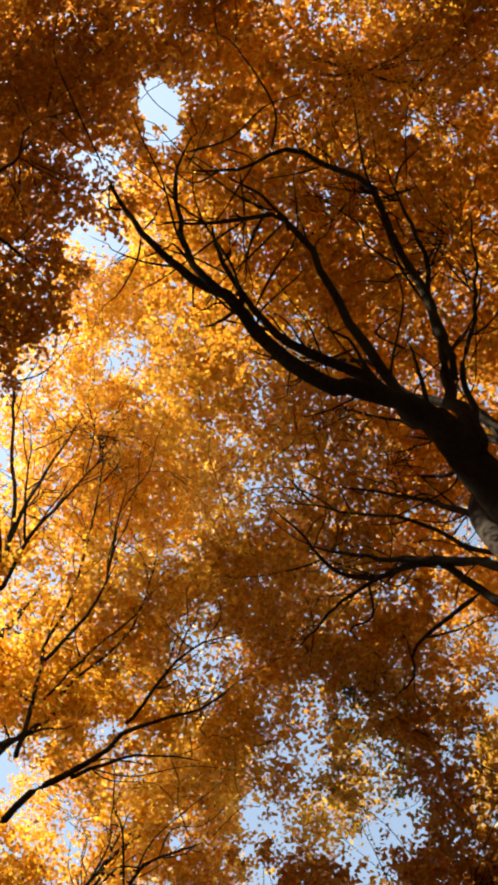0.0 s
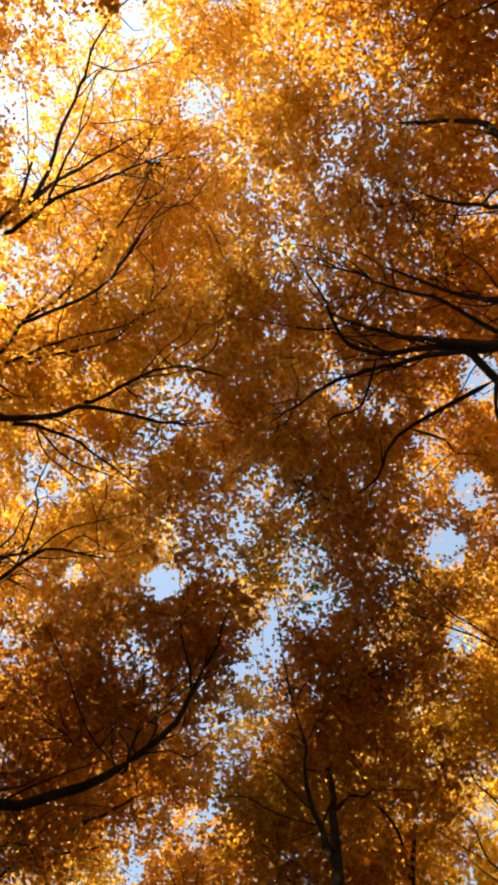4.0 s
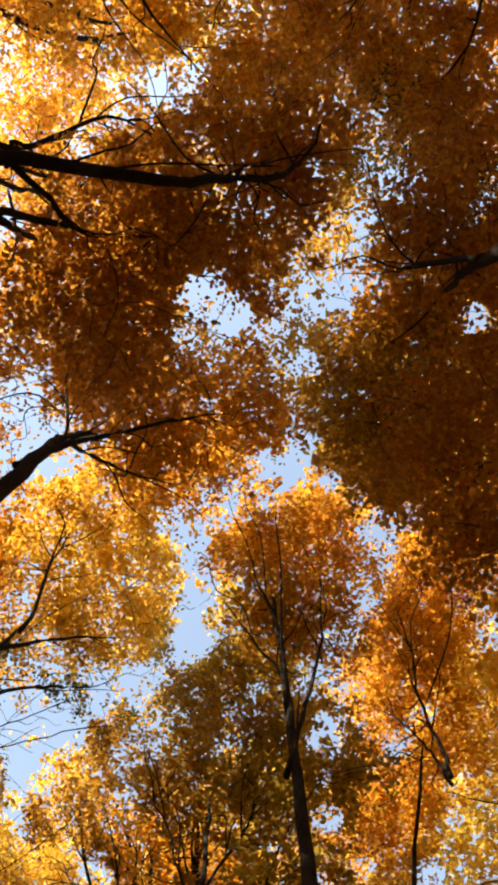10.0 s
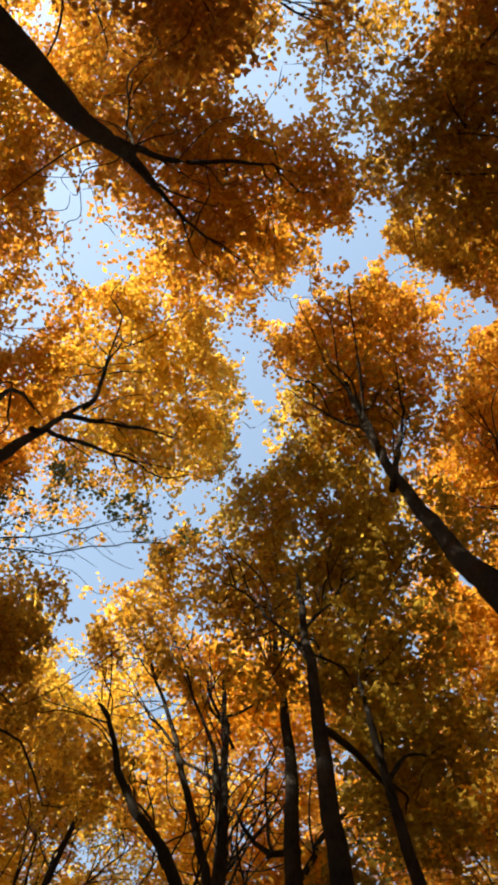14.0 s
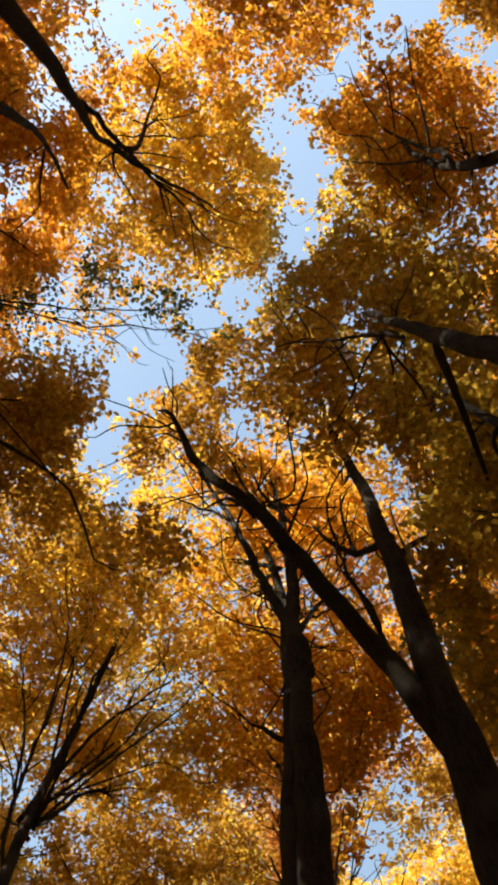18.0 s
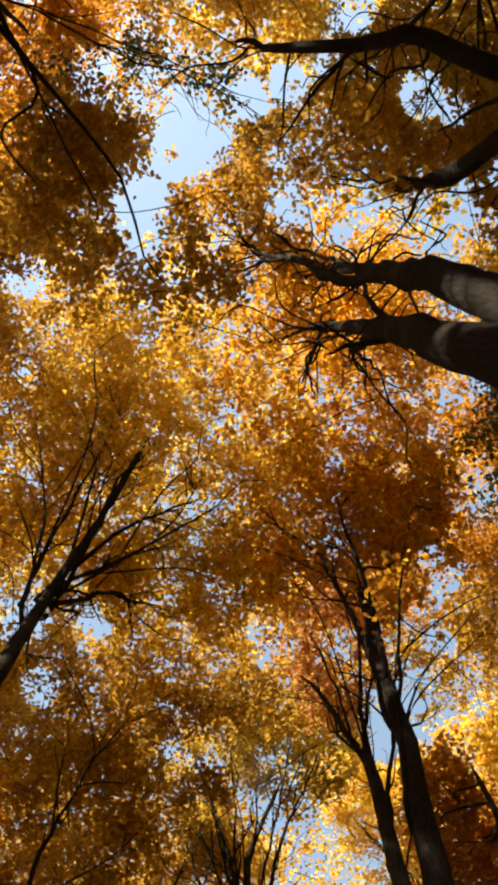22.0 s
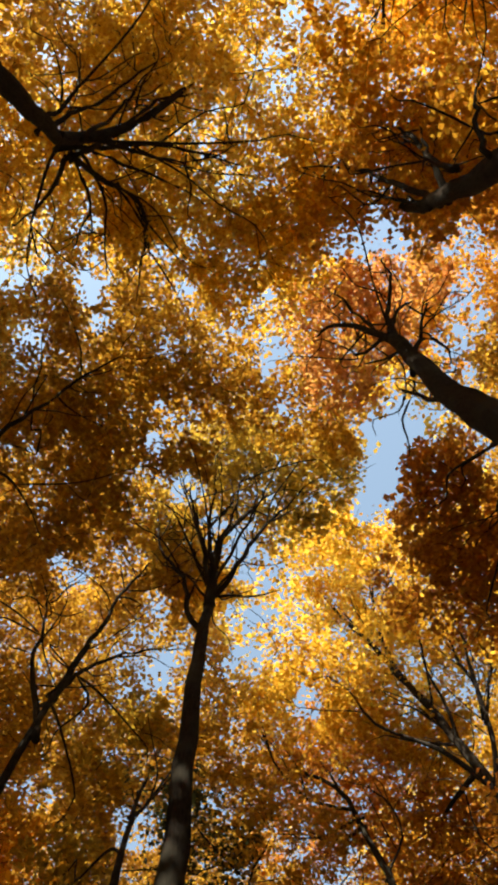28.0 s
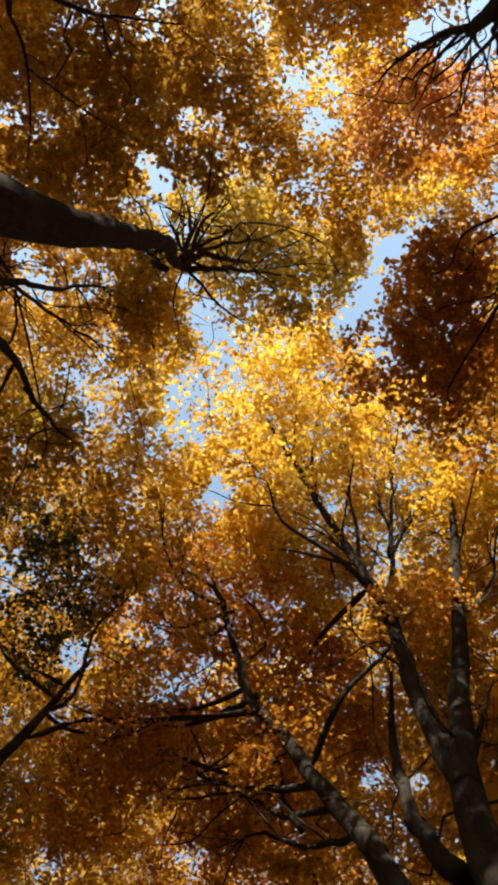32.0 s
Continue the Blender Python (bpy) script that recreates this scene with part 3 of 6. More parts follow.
gap(-6.09, 15.46, 0.51, 0.1, -0.30, 0.03)
gap(-1.74, 15.47, 0.29, 0.1, -0.02, 0.21)
gap(-1.72, 15.58, 0.29, 0.06, 0.01, 0.04)
gap(-1.67, 15.71, 0.27, 0.1, -0.03, 0.38)
gap(1.56, 15.72, 0.26, 0.49, 0.25, 0.05)
gap(-6.33, 15.89, 0.31, 0.15, -0.32, 0.06)
gap(-1.74, 15.90, 0.36, 0.07, -0.02, 0.24)
gap(-2.24, 15.98, 0.42, 0.1, 0.02, -0.33)
gap(-1.63, 16.08, 0.36, 0.05, 0.05, -0.08)
gap(1.46, 16.11, 0.32, 0.42, 0.21, 0.26)
gap(-1.65, 16.19, 0.29, 0.04, 0.02, 0.09)
gap(-1.57, 16.30, 0.45, 0.12, -0.01, 0.59)
gap(-1.78, 16.45, 0.24, 0.42, 0.05, -0.29)
gap(-1.61, 16.53, 0.39, 0.06, -0.03, 0.44)
gap(1.37, 16.63, 0.33, 0.49, 0.19, 0.45)
gap(-1.57, 16.66, 0.31, 0.05, 0.06, -0.04)
gap(-6.07, 16.67, 0.33, 0.42, -0.26, -0.28)
gap(1.40, 16.84, 0.25, 0.56, 0.27, -0.03)
gap(-1.71, 16.90, 0.42, 0.07, -0.02, 0.32)
gap(-1.66, 16.92, 0.29, 0.06, 0.02, 0.14)
gap(1.35, 17.00, 0.40, 0.49, 0.20, 0.64)
gap(-5.05, 17.01, 0.35, 0.35, -0.19, -0.02)
gap(-0.98, 17.02, 0.31, 0.42, 0.02, 0.47)
gap(-0.99, 17.03, 0.38, 0.49, 0.03, 0.33)
gap(-0.86, 17.04, 0.31, 0.49, 0.08, 0.15)
gap(-6.65, 17.08, 0.40, 0.15, -0.31, -0.01)
gap(-6.75, 17.12, 0.48, 0.28, -0.31, -0.24)
gap(-5.06, 17.16, 0.38, 0.56, -0.18, -0.24)
gap(-4.90, 17.18, 0.23, 0.1, -0.21, 0.16)
gap(-1.60, 17.37, 0.44, 0.06, -0.03, 0.50)
gap(-5.08, 17.40, 0.38, 0.42, -0.26, 0.35)
gap(-1.48, 17.43, 0.48, 0.12, -0.00, 0.67)
gap(-1.59, 17.62, 0.30, 0.08, 0.08, -0.36)
gap(0.96, 17.66, 0.43, 0.56, 0.17, 0.37)
gap(2.83, 17.74, 0.28, 0.42, 0.29, 0.53)
gap(-4.29, 17.94, 0.45, 0.28, -0.22, 0.54)
gap(0.82, 18.01, 0.39, 0.35, 0.15, 0.54)
gap(-1.92, 18.04, 0.26, 0.42, 0.03, 0.06)
gap(0.90, 18.12, 0.29, 0.56, 0.17, 0.72)
gap(-0.08, 18.14, 0.23, 0.49, 0.13, 0.23)
gap(-4.35, 18.21, 0.46, 0.28, -0.21, 0.72)
gap(-2.15, 18.33, 0.37, 0.28, -0.02, 0.24)
gap(-3.79, 18.36, 0.44, 0.42, -0.17, 0.42)
gap(-2.47, 18.38, 0.46, 0.49, -0.07, 0.74)
gap(-1.35, 18.48, 0.34, 0.42, 0.10, -0.30)
gap(3.32, 18.49, 0.55, 0.49, 0.34, 0.43)
gap(3.21, 18.49, 0.28, 0.42, 0.32, 0.58)
gap(-2.34, 18.50, 0.38, 0.42, -0.07, 0.43)
gap(-3.54, 18.55, 0.56, 0.35, -0.17, 0.58)
gap(-5.59, 18.62, 0.29, 0.49, -0.20, -0.29)
gap(-2.51, 18.63, 0.40, 0.35, -0.09, 0.59)
gap(1.46, 18.64, 0.33, 0.49, 0.21, 0.44)
gap(-0.29, 18.69, 0.49, 0.06, 0.18, -0.28)
gap(-2.56, 18.76, 0.44, 0.1, -0.00, -0.12)
gap(-2.57, 18.79, 0.38, 0.05, 0.01, -0.28)
gap(0.27, 18.80, 0.38, 0.1, 0.22, -0.28)
gap(0.54, 18.82, 0.45, 0.42, 0.22, -0.12)
gap(1.43, 18.85, 0.43, 0.15, 0.19, 0.61)
gap(-3.94, 18.86, 0.30, 0.56, -0.10, -0.12)
gap(-3.47, 18.86, 0.64, 0.35, -0.15, 0.77)
gap(-6.11, 18.87, 0.25, 0.28, -0.26, -0.12)
gap(-4.84, 18.91, 0.54, 0.35, -0.21, 0.28)
gap(-4.00, 18.92, 0.46, 0.35, -0.12, 0.12)
gap(-4.01, 18.94, 0.38, 0.49, -0.09, -0.26)
gap(-3.02, 19.02, 0.40, 0.42, -0.04, -0.11)
gap(1.83, 19.04, 0.30, 0.28, 0.27, 0.29)
gap(-3.37, 19.06, 0.36, 0.56, -0.07, 0.13)
gap(-5.75, 19.10, 0.49, 0.15, -0.23, -0.10)
gap(-3.20, 19.19, 0.43, 0.05, -0.03, -0.25)
gap(-4.71, 19.20, 0.66, 0.28, -0.24, 0.48)
gap(-4.85, 19.24, 0.43, 0.42, -0.15, -0.24)
gap(-6.16, 19.24, 0.52, 0.49, -0.27, 0.15)
gap(-4.16, 19.28, 0.54, 0.28, -0.16, 0.31)
gap(2.92, 19.37, 0.36, 0.08, 0.35, 0.31)
gap(-4.83, 19.40, 0.46, 0.28, -0.26, 0.64)
gap(-5.27, 19.42, 0.35, 0.28, -0.20, -0.08)
gap(-5.77, 19.47, 0.65, 0.35, -0.28, 0.32)
gap(-4.53, 19.47, 0.43, 0.1, -0.13, -0.23)
gap(1.38, 19.49, 0.40, 0.42, 0.28, -0.07)
gap(1.48, 19.52, 0.47, 0.15, 0.21, 0.82)
gap(-5.72, 19.62, 0.42, 0.42, -0.24, 0.17)
gap(1.65, 19.63, 0.43, 0.35, 0.25, 0.33)
gap(-4.11, 19.69, 0.54, 0.04, -0.10, -0.21)
gap(4.02, 19.72, 0.45, 0.56, 0.39, 0.52)
gap(-5.33, 19.78, 0.56, 0.15, -0.28, 0.52)
gap(-3.68, 19.78, 0.39, 0.05, -0.08, -0.05)
gap(-4.99, 19.83, 0.54, 0.49, -0.22, 0.35)
gap(-3.99, 19.86, 0.37, 0.06, -0.09, -0.35)
gap(-4.30, 19.99, 0.67, 0.28, -0.21, 0.54)
gap(-3.67, 20.02, 0.38, 0.28, -0.13, 0.36)
gap(-4.10, 20.04, 0.67, 0.03, -0.11, -0.03)
gap(-3.92, 20.07, 0.37, 0.12, -0.11, 0.20)
gap(-4.34, 20.14, 0.54, 0.04, -0.12, -0.33)
gap(-4.64, 20.14, 0.69, 0.15, -0.24, 0.70)
gap(-4.77, 20.22, 0.71, 0.15, -0.24, 0.87)
gap(1.33, 20.29, 0.35, 0.15, 0.28, -0.02)
gap(1.49, 20.35, 0.31, 0.42, 0.24, 0.38)
gap(4.37, 20.45, 0.23, 0.28, 0.40, 0.72)
gap(-4.45, 20.48, 0.34, 0.03, -0.14, -0.00)
gap(-2.39, 20.70, 0.35, 0.56, 0.01, 0.01)
gap(-2.30, 20.72, 0.43, 0.1, 0.03, -0.29)
gap(-2.48, 20.78, 0.25, 0.28, 0.02, -0.13)
gap(-0.97, 20.86, 0.32, 0.49, 0.10, 0.26)
gap(-4.45, 20.88, 0.34, 0.28, -0.22, 0.60)
gap(1.79, 20.89, 0.44, 0.12, 0.22, 0.75)
gap(-4.65, 20.90, 0.35, 0.05, -0.14, -0.12)
gap(-4.48, 20.93, 0.44, 0.49, -0.18, 0.42)
gap(-4.90, 20.95, 0.49, 0.04, -0.16, -0.27)
gap(-4.34, 20.99, 0.60, 0.15, -0.21, 0.92)
gap(-1.94, 21.00, 0.25, 0.15, 0.06, -0.12)
gap(-4.59, 21.01, 0.27, 0.28, -0.16, 0.27)
gap(-0.99, 21.11, 0.20, 0.42, 0.11, 0.04)
gap(-1.32, 21.15, 0.22, 0.15, 0.10, -0.11)
gap(0.41, 21.16, 0.35, 0.42, 0.23, -0.11)
gap(-1.63, 21.17, 0.24, 0.28, 0.08, -0.26)
gap(-5.51, 21.21, 0.30, 0.42, -0.20, -0.10)
gap(-4.77, 21.33, 0.34, 0.05, -0.16, 0.06)
gap(-4.73, 21.48, 0.27, 0.05, -0.15, -0.23)
gap(0.64, 21.57, 0.34, 0.35, 0.24, -0.23)
gap(-4.72, 21.58, 0.31, 0.04, -0.14, -0.07)
gap(-4.82, 21.71, 0.36, 0.07, -0.18, 0.32)
gap(-4.83, 21.82, 0.46, 0.28, -0.24, 0.67)
gap(1.89, 21.82, 0.29, 0.28, 0.24, 0.67)
gap(-4.77, 21.84, 0.29, 0.05, -0.16, 0.10)
gap(-5.64, 21.90, 0.31, 0.49, -0.27, 0.49)
gap(2.71, 21.97, 0.36, 0.42, 0.28, 0.83)
gap(4.13, 22.00, 0.35, 0.12, 0.40, 0.68)
gap(-4.05, 22.12, 0.29, 0.56, -0.10, -0.19)
gap(1.13, 22.25, 0.20, 0.28, 0.28, -0.03)
gap(1.09, 22.27, 0.35, 0.42, 0.27, -0.18)
gap(-4.09, 22.28, 0.28, 0.35, -0.09, -0.02)
gap(-4.78, 22.28, 0.25, 0.1, -0.20, 0.52)
gap(-4.51, 22.35, 0.36, 0.05, -0.15, 0.37)
gap(-4.24, 22.39, 0.26, 0.15, -0.12, 0.14)
gap(1.23, 22.48, 0.31, 0.42, 0.27, 0.14)
gap(-6.38, 22.55, 0.35, 0.56, -0.26, -0.00)
gap(-4.42, 22.60, 0.40, 0.1, -0.18, 0.54)
gap(-2.66, 22.71, 0.25, 0.56, 0.00, -0.14)
gap(-4.10, 22.72, 0.24, 0.06, -0.13, 0.39)
gap(-6.73, 22.83, 0.44, 0.12, -0.29, -0.14)
gap(2.17, 22.94, 0.25, 0.42, 0.29, 0.57)
gap(-2.80, 22.94, 0.46, 0.1, -0.10, 0.75)
gap(-3.08, 22.94, 0.25, 0.49, -0.08, 0.57)
gap(-2.51, 22.94, 0.29, 0.42, -0.03, -0.39)
gap(-2.19, 22.99, 0.27, 0.28, -0.00, -0.38)
gap(-2.92, 23.01, 0.33, 0.35, -0.12, 0.90)
gap(1.99, 23.13, 0.53, 0.1, 0.32, 0.19)
gap(1.43, 23.40, 0.40, 0.56, 0.30, -0.10)
gap(1.46, 23.44, 0.36, 0.28, 0.30, 0.06)
gap(2.06, 23.52, 0.41, 0.35, 0.25, 0.79)
gap(-4.33, 23.58, 0.34, 0.28, -0.16, -0.34)
gap(1.34, 23.66, 0.48, 0.35, 0.28, 0.23)
gap(-3.44, 23.88, 0.24, 0.42, -0.09, -0.32)
gap(1.16, 24.11, 0.26, 0.42, 0.28, 0.11)
gap(-2.17, 24.51, 0.25, 0.56, 0.04, -0.01)
gap(-6.49, 24.54, 0.30, 0.56, -0.27, -0.01)
gap(1.18, 24.58, 0.43, 0.35, 0.27, 0.29)
gap(-1.95, 24.67, 0.48, 0.56, 0.04, 0.30)
gap(-1.90, 24.75, 0.31, 0.56, 0.06, 0.15)
gap(0.50, 24.96, 0.23, 0.15, 0.23, 0.02)
gap(1.86, 24.98, 0.42, 0.49, 0.33, 0.17)
gap(-0.36, 25.04, 0.40, 0.56, 0.14, 0.56)
gap(1.70, 25.19, 0.41, 0.56, 0.32, 0.03)
gap(-0.78, 25.25, 0.22, 0.15, 0.13, 0.34)
gap(1.97, 25.27, 0.60, 0.28, 0.32, 0.34)
gap(-2.17, 25.27, 0.34, 0.56, -0.04, -0.34)
gap(1.86, 25.31, 0.40, 0.42, 0.30, 0.58)
gap(2.57, 25.53, 0.38, 0.42, 0.37, 0.36)
gap(-6.69, 25.62, 0.34, 0.56, -0.33, -0.20)
gap(-0.83, 25.77, 0.35, 0.42, 0.08, 0.77)
gap(-6.27, 26.07, 0.29, 0.35, -0.33, -0.28)
gap(-0.43, 26.15, 0.38, 0.05, -0.03, -0.50)
gap(-0.51, 26.33, 0.26, 0.56, 0.16, 0.12)
gap(1.09, 26.33, 0.45, 0.28, 0.20, -0.26)
gap(-6.90, 26.41, 0.35, 0.28, -0.34, -0.14)
gap(-0.18, 26.51, 0.39, 0.08, 0.11, -0.25)
gap(1.23, 26.55, 0.30, 0.42, 0.24, -0.13)
gap(-0.68, 26.60, 0.54, 0.06, -0.05, -0.47)
gap(-0.24, 26.63, 0.25, 0.28, 0.14, -0.12)
gap(1.29, 26.80, 0.35, 0.1, 0.29, 0.15)
gap(1.34, 26.83, 0.30, 0.28, 0.30, 0.30)
gap(-0.61, 26.88, 0.40, 0.49, 0.08, -0.22)
gap(1.50, 27.00, 0.40, 0.35, 0.23, -0.21)
gap(-1.04, 27.07, 0.29, 0.15, -0.08, -0.43)
gap(1.83, 27.09, 0.32, 0.15, 0.33, 0.17)
gap(-0.98, 27.11, 0.35, 0.49, 0.08, -0.09)
gap(1.70, 27.14, 0.26, 0.42, 0.28, -0.09)
gap(1.74, 27.23, 0.32, 0.28, 0.33, 0.33)
gap(1.54, 27.93, 0.40, 0.1, 0.26, -0.03)
gap(-6.52, 28.04, 0.39, 0.56, -0.35, -0.14)
gap(-2.60, 28.11, 0.25, 0.42, -0.01, 0.55)
gap(-5.30, 28.20, 0.40, 0.56, -0.23, -0.01)
gap(-6.19, 28.21, 0.43, 0.49, -0.25, 0.40)
gap(-2.41, 28.26, 0.41, 0.42, -0.00, 0.79)
gap(-1.92, 28.32, 0.25, 0.42, -0.02, -0.12)
gap(-5.07, 28.44, 0.25, 0.42, -0.24, -0.11)
gap(1.87, 28.49, 0.38, 0.12, 0.33, 0.42)
gap(-1.52, 28.61, 0.34, 0.49, -0.11, -0.32)
gap(0.02, 28.75, 0.31, 0.42, 0.20, 0.44)
gap(-1.76, 28.76, 0.24, 0.12, 0.07, 0.44)
gap(-2.18, 28.78, 0.23, 0.35, -0.00, 0.03)
gap(-0.12, 28.82, 0.40, 0.42, 0.17, 0.60)
gap(2.50, 28.88, 0.39, 0.35, 0.38, 0.45)
gap(-6.65, 28.90, 0.30, 0.42, -0.36, -0.07)
gap(-1.18, 28.91, 0.44, 0.56, 0.11, 0.45)
gap(-0.25, 28.97, 0.43, 0.56, 0.18, 0.31)
gap(-1.24, 28.97, 0.51, 0.42, 0.09, 0.61)
gap(1.92, 29.01, 0.26, 0.42, 0.29, 0.05)
gap(-1.22, 29.01, 0.48, 0.49, 0.11, 0.31)
gap(-4.88, 29.02, 0.42, 0.08, -0.16, 0.31)
gap(-6.23, 29.05, 0.44, 0.1, -0.27, 0.62)
gap(-1.32, 29.11, 0.39, 0.35, 0.06, 0.05)
gap(-5.94, 29.13, 0.37, 0.15, -0.23, 0.32)
gap(-1.32, 29.15, 0.41, 0.35, 0.03, -0.06)
gap(-4.68, 29.16, 0.31, 0.42, -0.14, 0.47)
gap(-3.23, 29.17, 0.42, 0.42, -0.06, 0.86)
gap(-6.27, 29.21, 0.30, 0.28, -0.28, 0.86)
gap(1.57, 29.22, 0.40, 0.1, 0.23, -0.05)
gap(-4.92, 29.23, 0.29, 0.28, -0.20, 0.06)
gap(-1.43, 29.32, 0.37, 0.49, -0.10, -0.27)
gap(-6.37, 29.35, 0.40, 0.1, -0.30, 0.07)
gap(-3.93, 29.35, 0.34, 0.56, -0.10, 0.64)
gap(1.50, 29.37, 0.48, 0.28, 0.28, 0.87)
gap(1.30, 29.47, 0.33, 0.1, 0.25, 0.08)
gap(1.56, 29.61, 0.42, 0.28, 0.31, 0.50)
gap(-3.51, 29.65, 0.24, 0.28, -0.06, 0.35)
gap(-4.63, 29.68, 0.30, 0.28, -0.21, -0.02)
gap(1.05, 29.71, 0.59, 0.06, 0.23, 0.10)
gap(2.91, 29.77, 0.25, 0.42, 0.21, -0.24)
gap(-3.17, 29.78, 0.33, 0.56, -0.03, 0.52)
gap(1.50, 29.78, 0.39, 0.05, 0.30, 0.36)
gap(-4.84, 29.92, 0.34, 0.42, -0.35, -0.23)
gap(0.91, 30.02, 0.46, 0.05, 0.19, 0.01)
gap(1.18, 30.04, 0.52, 0.07, 0.27, 0.69)
gap(0.48, 30.05, 0.28, 0.35, 0.03, -0.22)
gap(0.90, 30.08, 0.25, 0.1, 0.07, -0.22)
gap(-0.93, 30.08, 0.30, 0.42, -0.07, -0.22)
gap(1.56, 30.22, 0.25, 0.28, 0.31, 0.55)
gap(1.15, 30.34, 0.45, 0.1, 0.24, 0.14)
gap(-2.76, 30.42, 0.25, 0.42, -0.20, -0.19)
gap(-5.76, 30.50, 0.44, 0.35, -0.22, 0.57)
gap(-5.77, 30.51, 0.46, 0.15, -0.23, 0.72)
gap(-5.78, 30.51, 0.38, 0.56, -0.22, 0.42)
gap(1.32, 30.54, 0.39, 0.1, 0.28, 0.72)
gap(1.37, 30.56, 0.27, 0.35, 0.29, 0.42)
gap(2.81, 30.57, 0.29, 0.49, 0.20, -0.18)
gap(1.19, 30.58, 0.29, 0.1, 0.21, 0.05)
gap(-3.12, 30.60, 0.34, 0.15, -0.23, -0.18)
gap(1.09, 31.07, 0.40, 0.49, 0.08, -0.15)
gap(0.43, 31.32, 0.36, 0.56, 0.15, 0.10)
gap(0.06, 31.36, 0.39, 0.56, 0.20, 0.48)
gap(1.15, 31.36, 0.30, 0.15, 0.24, 0.22)
gap(0.22, 31.40, 0.25, 0.42, 0.22, 0.63)
gap(-3.02, 31.48, 0.23, 0.28, -0.06, 0.22)
gap(1.08, 31.53, 0.26, 0.15, 0.20, 0.11)
gap(-0.63, 31.62, 0.35, 0.49, 0.14, 0.80)
gap(-3.32, 31.68, 0.24, 0.1, -0.24, -0.10)
gap(-2.95, 31.75, 0.31, 0.05, -0.21, -0.10)
gap(-2.33, 31.96, 0.23, 0.42, -0.01, 0.26)
gap(-2.17, 32.11, 0.42, 0.15, -0.03, 0.16)
gap(-2.59, 32.20, 0.28, 0.08, -0.19, -0.06)
gap(-5.15, 32.21, 0.22, 0.42, -0.37, -0.06)
gap(-3.02, 32.30, 0.35, 0.28, -0.22, -0.06)
gap(-5.66, 32.51, 0.34, 0.28, -0.41, -0.04)
gap(-0.85, 32.58, 0.33, 0.42, 0.13, 0.57)
gap(-1.31, 32.76, 0.34, 0.49, 0.11, 0.73)
gap(-1.51, 32.76, 0.25, 0.1, -0.11, -0.02)
gap(-1.25, 32.77, 0.37, 0.35, 0.03, 0.20)
gap(-1.04, 32.95, 0.43, 0.28, 0.08, 0.33)
gap(-0.39, 33.00, 0.34, 0.15, 0.17, 0.60)
gap(-0.46, 33.01, 0.32, 0.35, 0.12, 0.33)
gap(-0.57, 33.04, 0.52, 0.28, 0.16, 0.75)
gap(-0.80, 33.08, 0.43, 0.05, -0.06, -0.00)
gap(-0.66, 33.12, 0.42, 0.15, 0.07, 0.23)
gap(-0.35, 33.30, 0.28, 0.05, -0.03, 0.02)
gap(0.23, 33.72, 0.52, 0.15, 0.22, 0.80)
gap(0.84, 33.81, 0.34, 0.35, 0.25, 0.65)
gap(2.94, 33.84, 0.31, 0.35, 0.36, 0.39)
gap(-2.76, 33.85, 0.40, 0.42, -0.20, 0.06)
gap(0.19, 34.04, 0.51, 0.15, 0.21, 0.67)
gap(2.97, 34.14, 0.38, 0.42, 0.33, 0.30)
gap(-0.37, 34.18, 0.48, 0.15, 0.09, 0.31)
gap(0.35, 34.19, 0.33, 0.15, 0.18, 0.42)
gap(-3.97, 34.23, 0.37, 0.15, -0.16, 0.31)
gap(-0.31, 34.27, 0.49, 0.1, 0.13, 0.42)
gap(0.39, 34.36, 0.32, 0.35, 0.15, 0.32)
gap(-2.07, 34.44, 0.38, 0.15, 0.01, 0.44)
gap(-3.61, 34.55, 0.45, 0.15, -0.26, 0.11)
gap(0.02, 34.57, 0.36, 0.42, 0.00, 0.11)
gap(-2.06, 34.84, 0.43, 0.35, -0.03, 0.35)
gap(-0.14, 34.85, 0.51, 0.12, 0.18, 0.73)
gap(-0.24, 34.86, 0.31, 0.15, 0.14, 0.47)
gap(0.32, 34.86, 0.23, 0.15, 0.02, 0.13)
gap(1.38, 34.88, 0.46, 0.35, 0.29, 0.73)
gap(2.37, 35.16, 0.26, 0.56, 0.17, 0.15)
gap(-2.01, 35.31, 0.29, 0.56, -0.14, 0.16)
gap(1.30, 35.38, 0.33, 0.15, 0.25, 0.50)
gap(1.35, 35.63, 0.30, 0.1, 0.22, 0.41)
gap(1.38, 35.76, 0.33, 0.12, 0.10, 0.19)
gap(7.93, 37.40, 0.24, 0.12, 0.57, 0.31)
gap(1.70, 37.41, 0.40, 0.56, 0.28, 0.65)
gap(-1.07, 37.60, 0.51, 0.42, 0.08, 0.66)
gap(-1.92, 37.67, 0.31, 0.42, 0.02, 0.67)
gap(0.51, 37.77, 0.28, 0.49, 0.19, 0.67)
gap(-0.87, 37.80, 0.33, 0.42, 0.06, 0.57)
gap(7.13, 37.82, 0.38, 0.28, 0.52, 0.34)
gap(-0.76, 37.85, 0.37, 0.56, -0.05, 0.34)
gap(1.96, 38.08, 0.32, 0.35, 0.14, 0.36)
gap(1.87, 38.14, 0.56, 0.42, 0.26, 0.59)
gap(2.00, 38.37, 0.51, 0.28, 0.30, 0.72)
gap(-3.07, 38.85, 0.51, 0.42, -0.07, 0.75)
gap(3.00, 38.87, 0.34, 0.42, 0.34, 0.64)
gap(-1.16, 38.94, 0.50, 0.15, 0.04, 0.65)
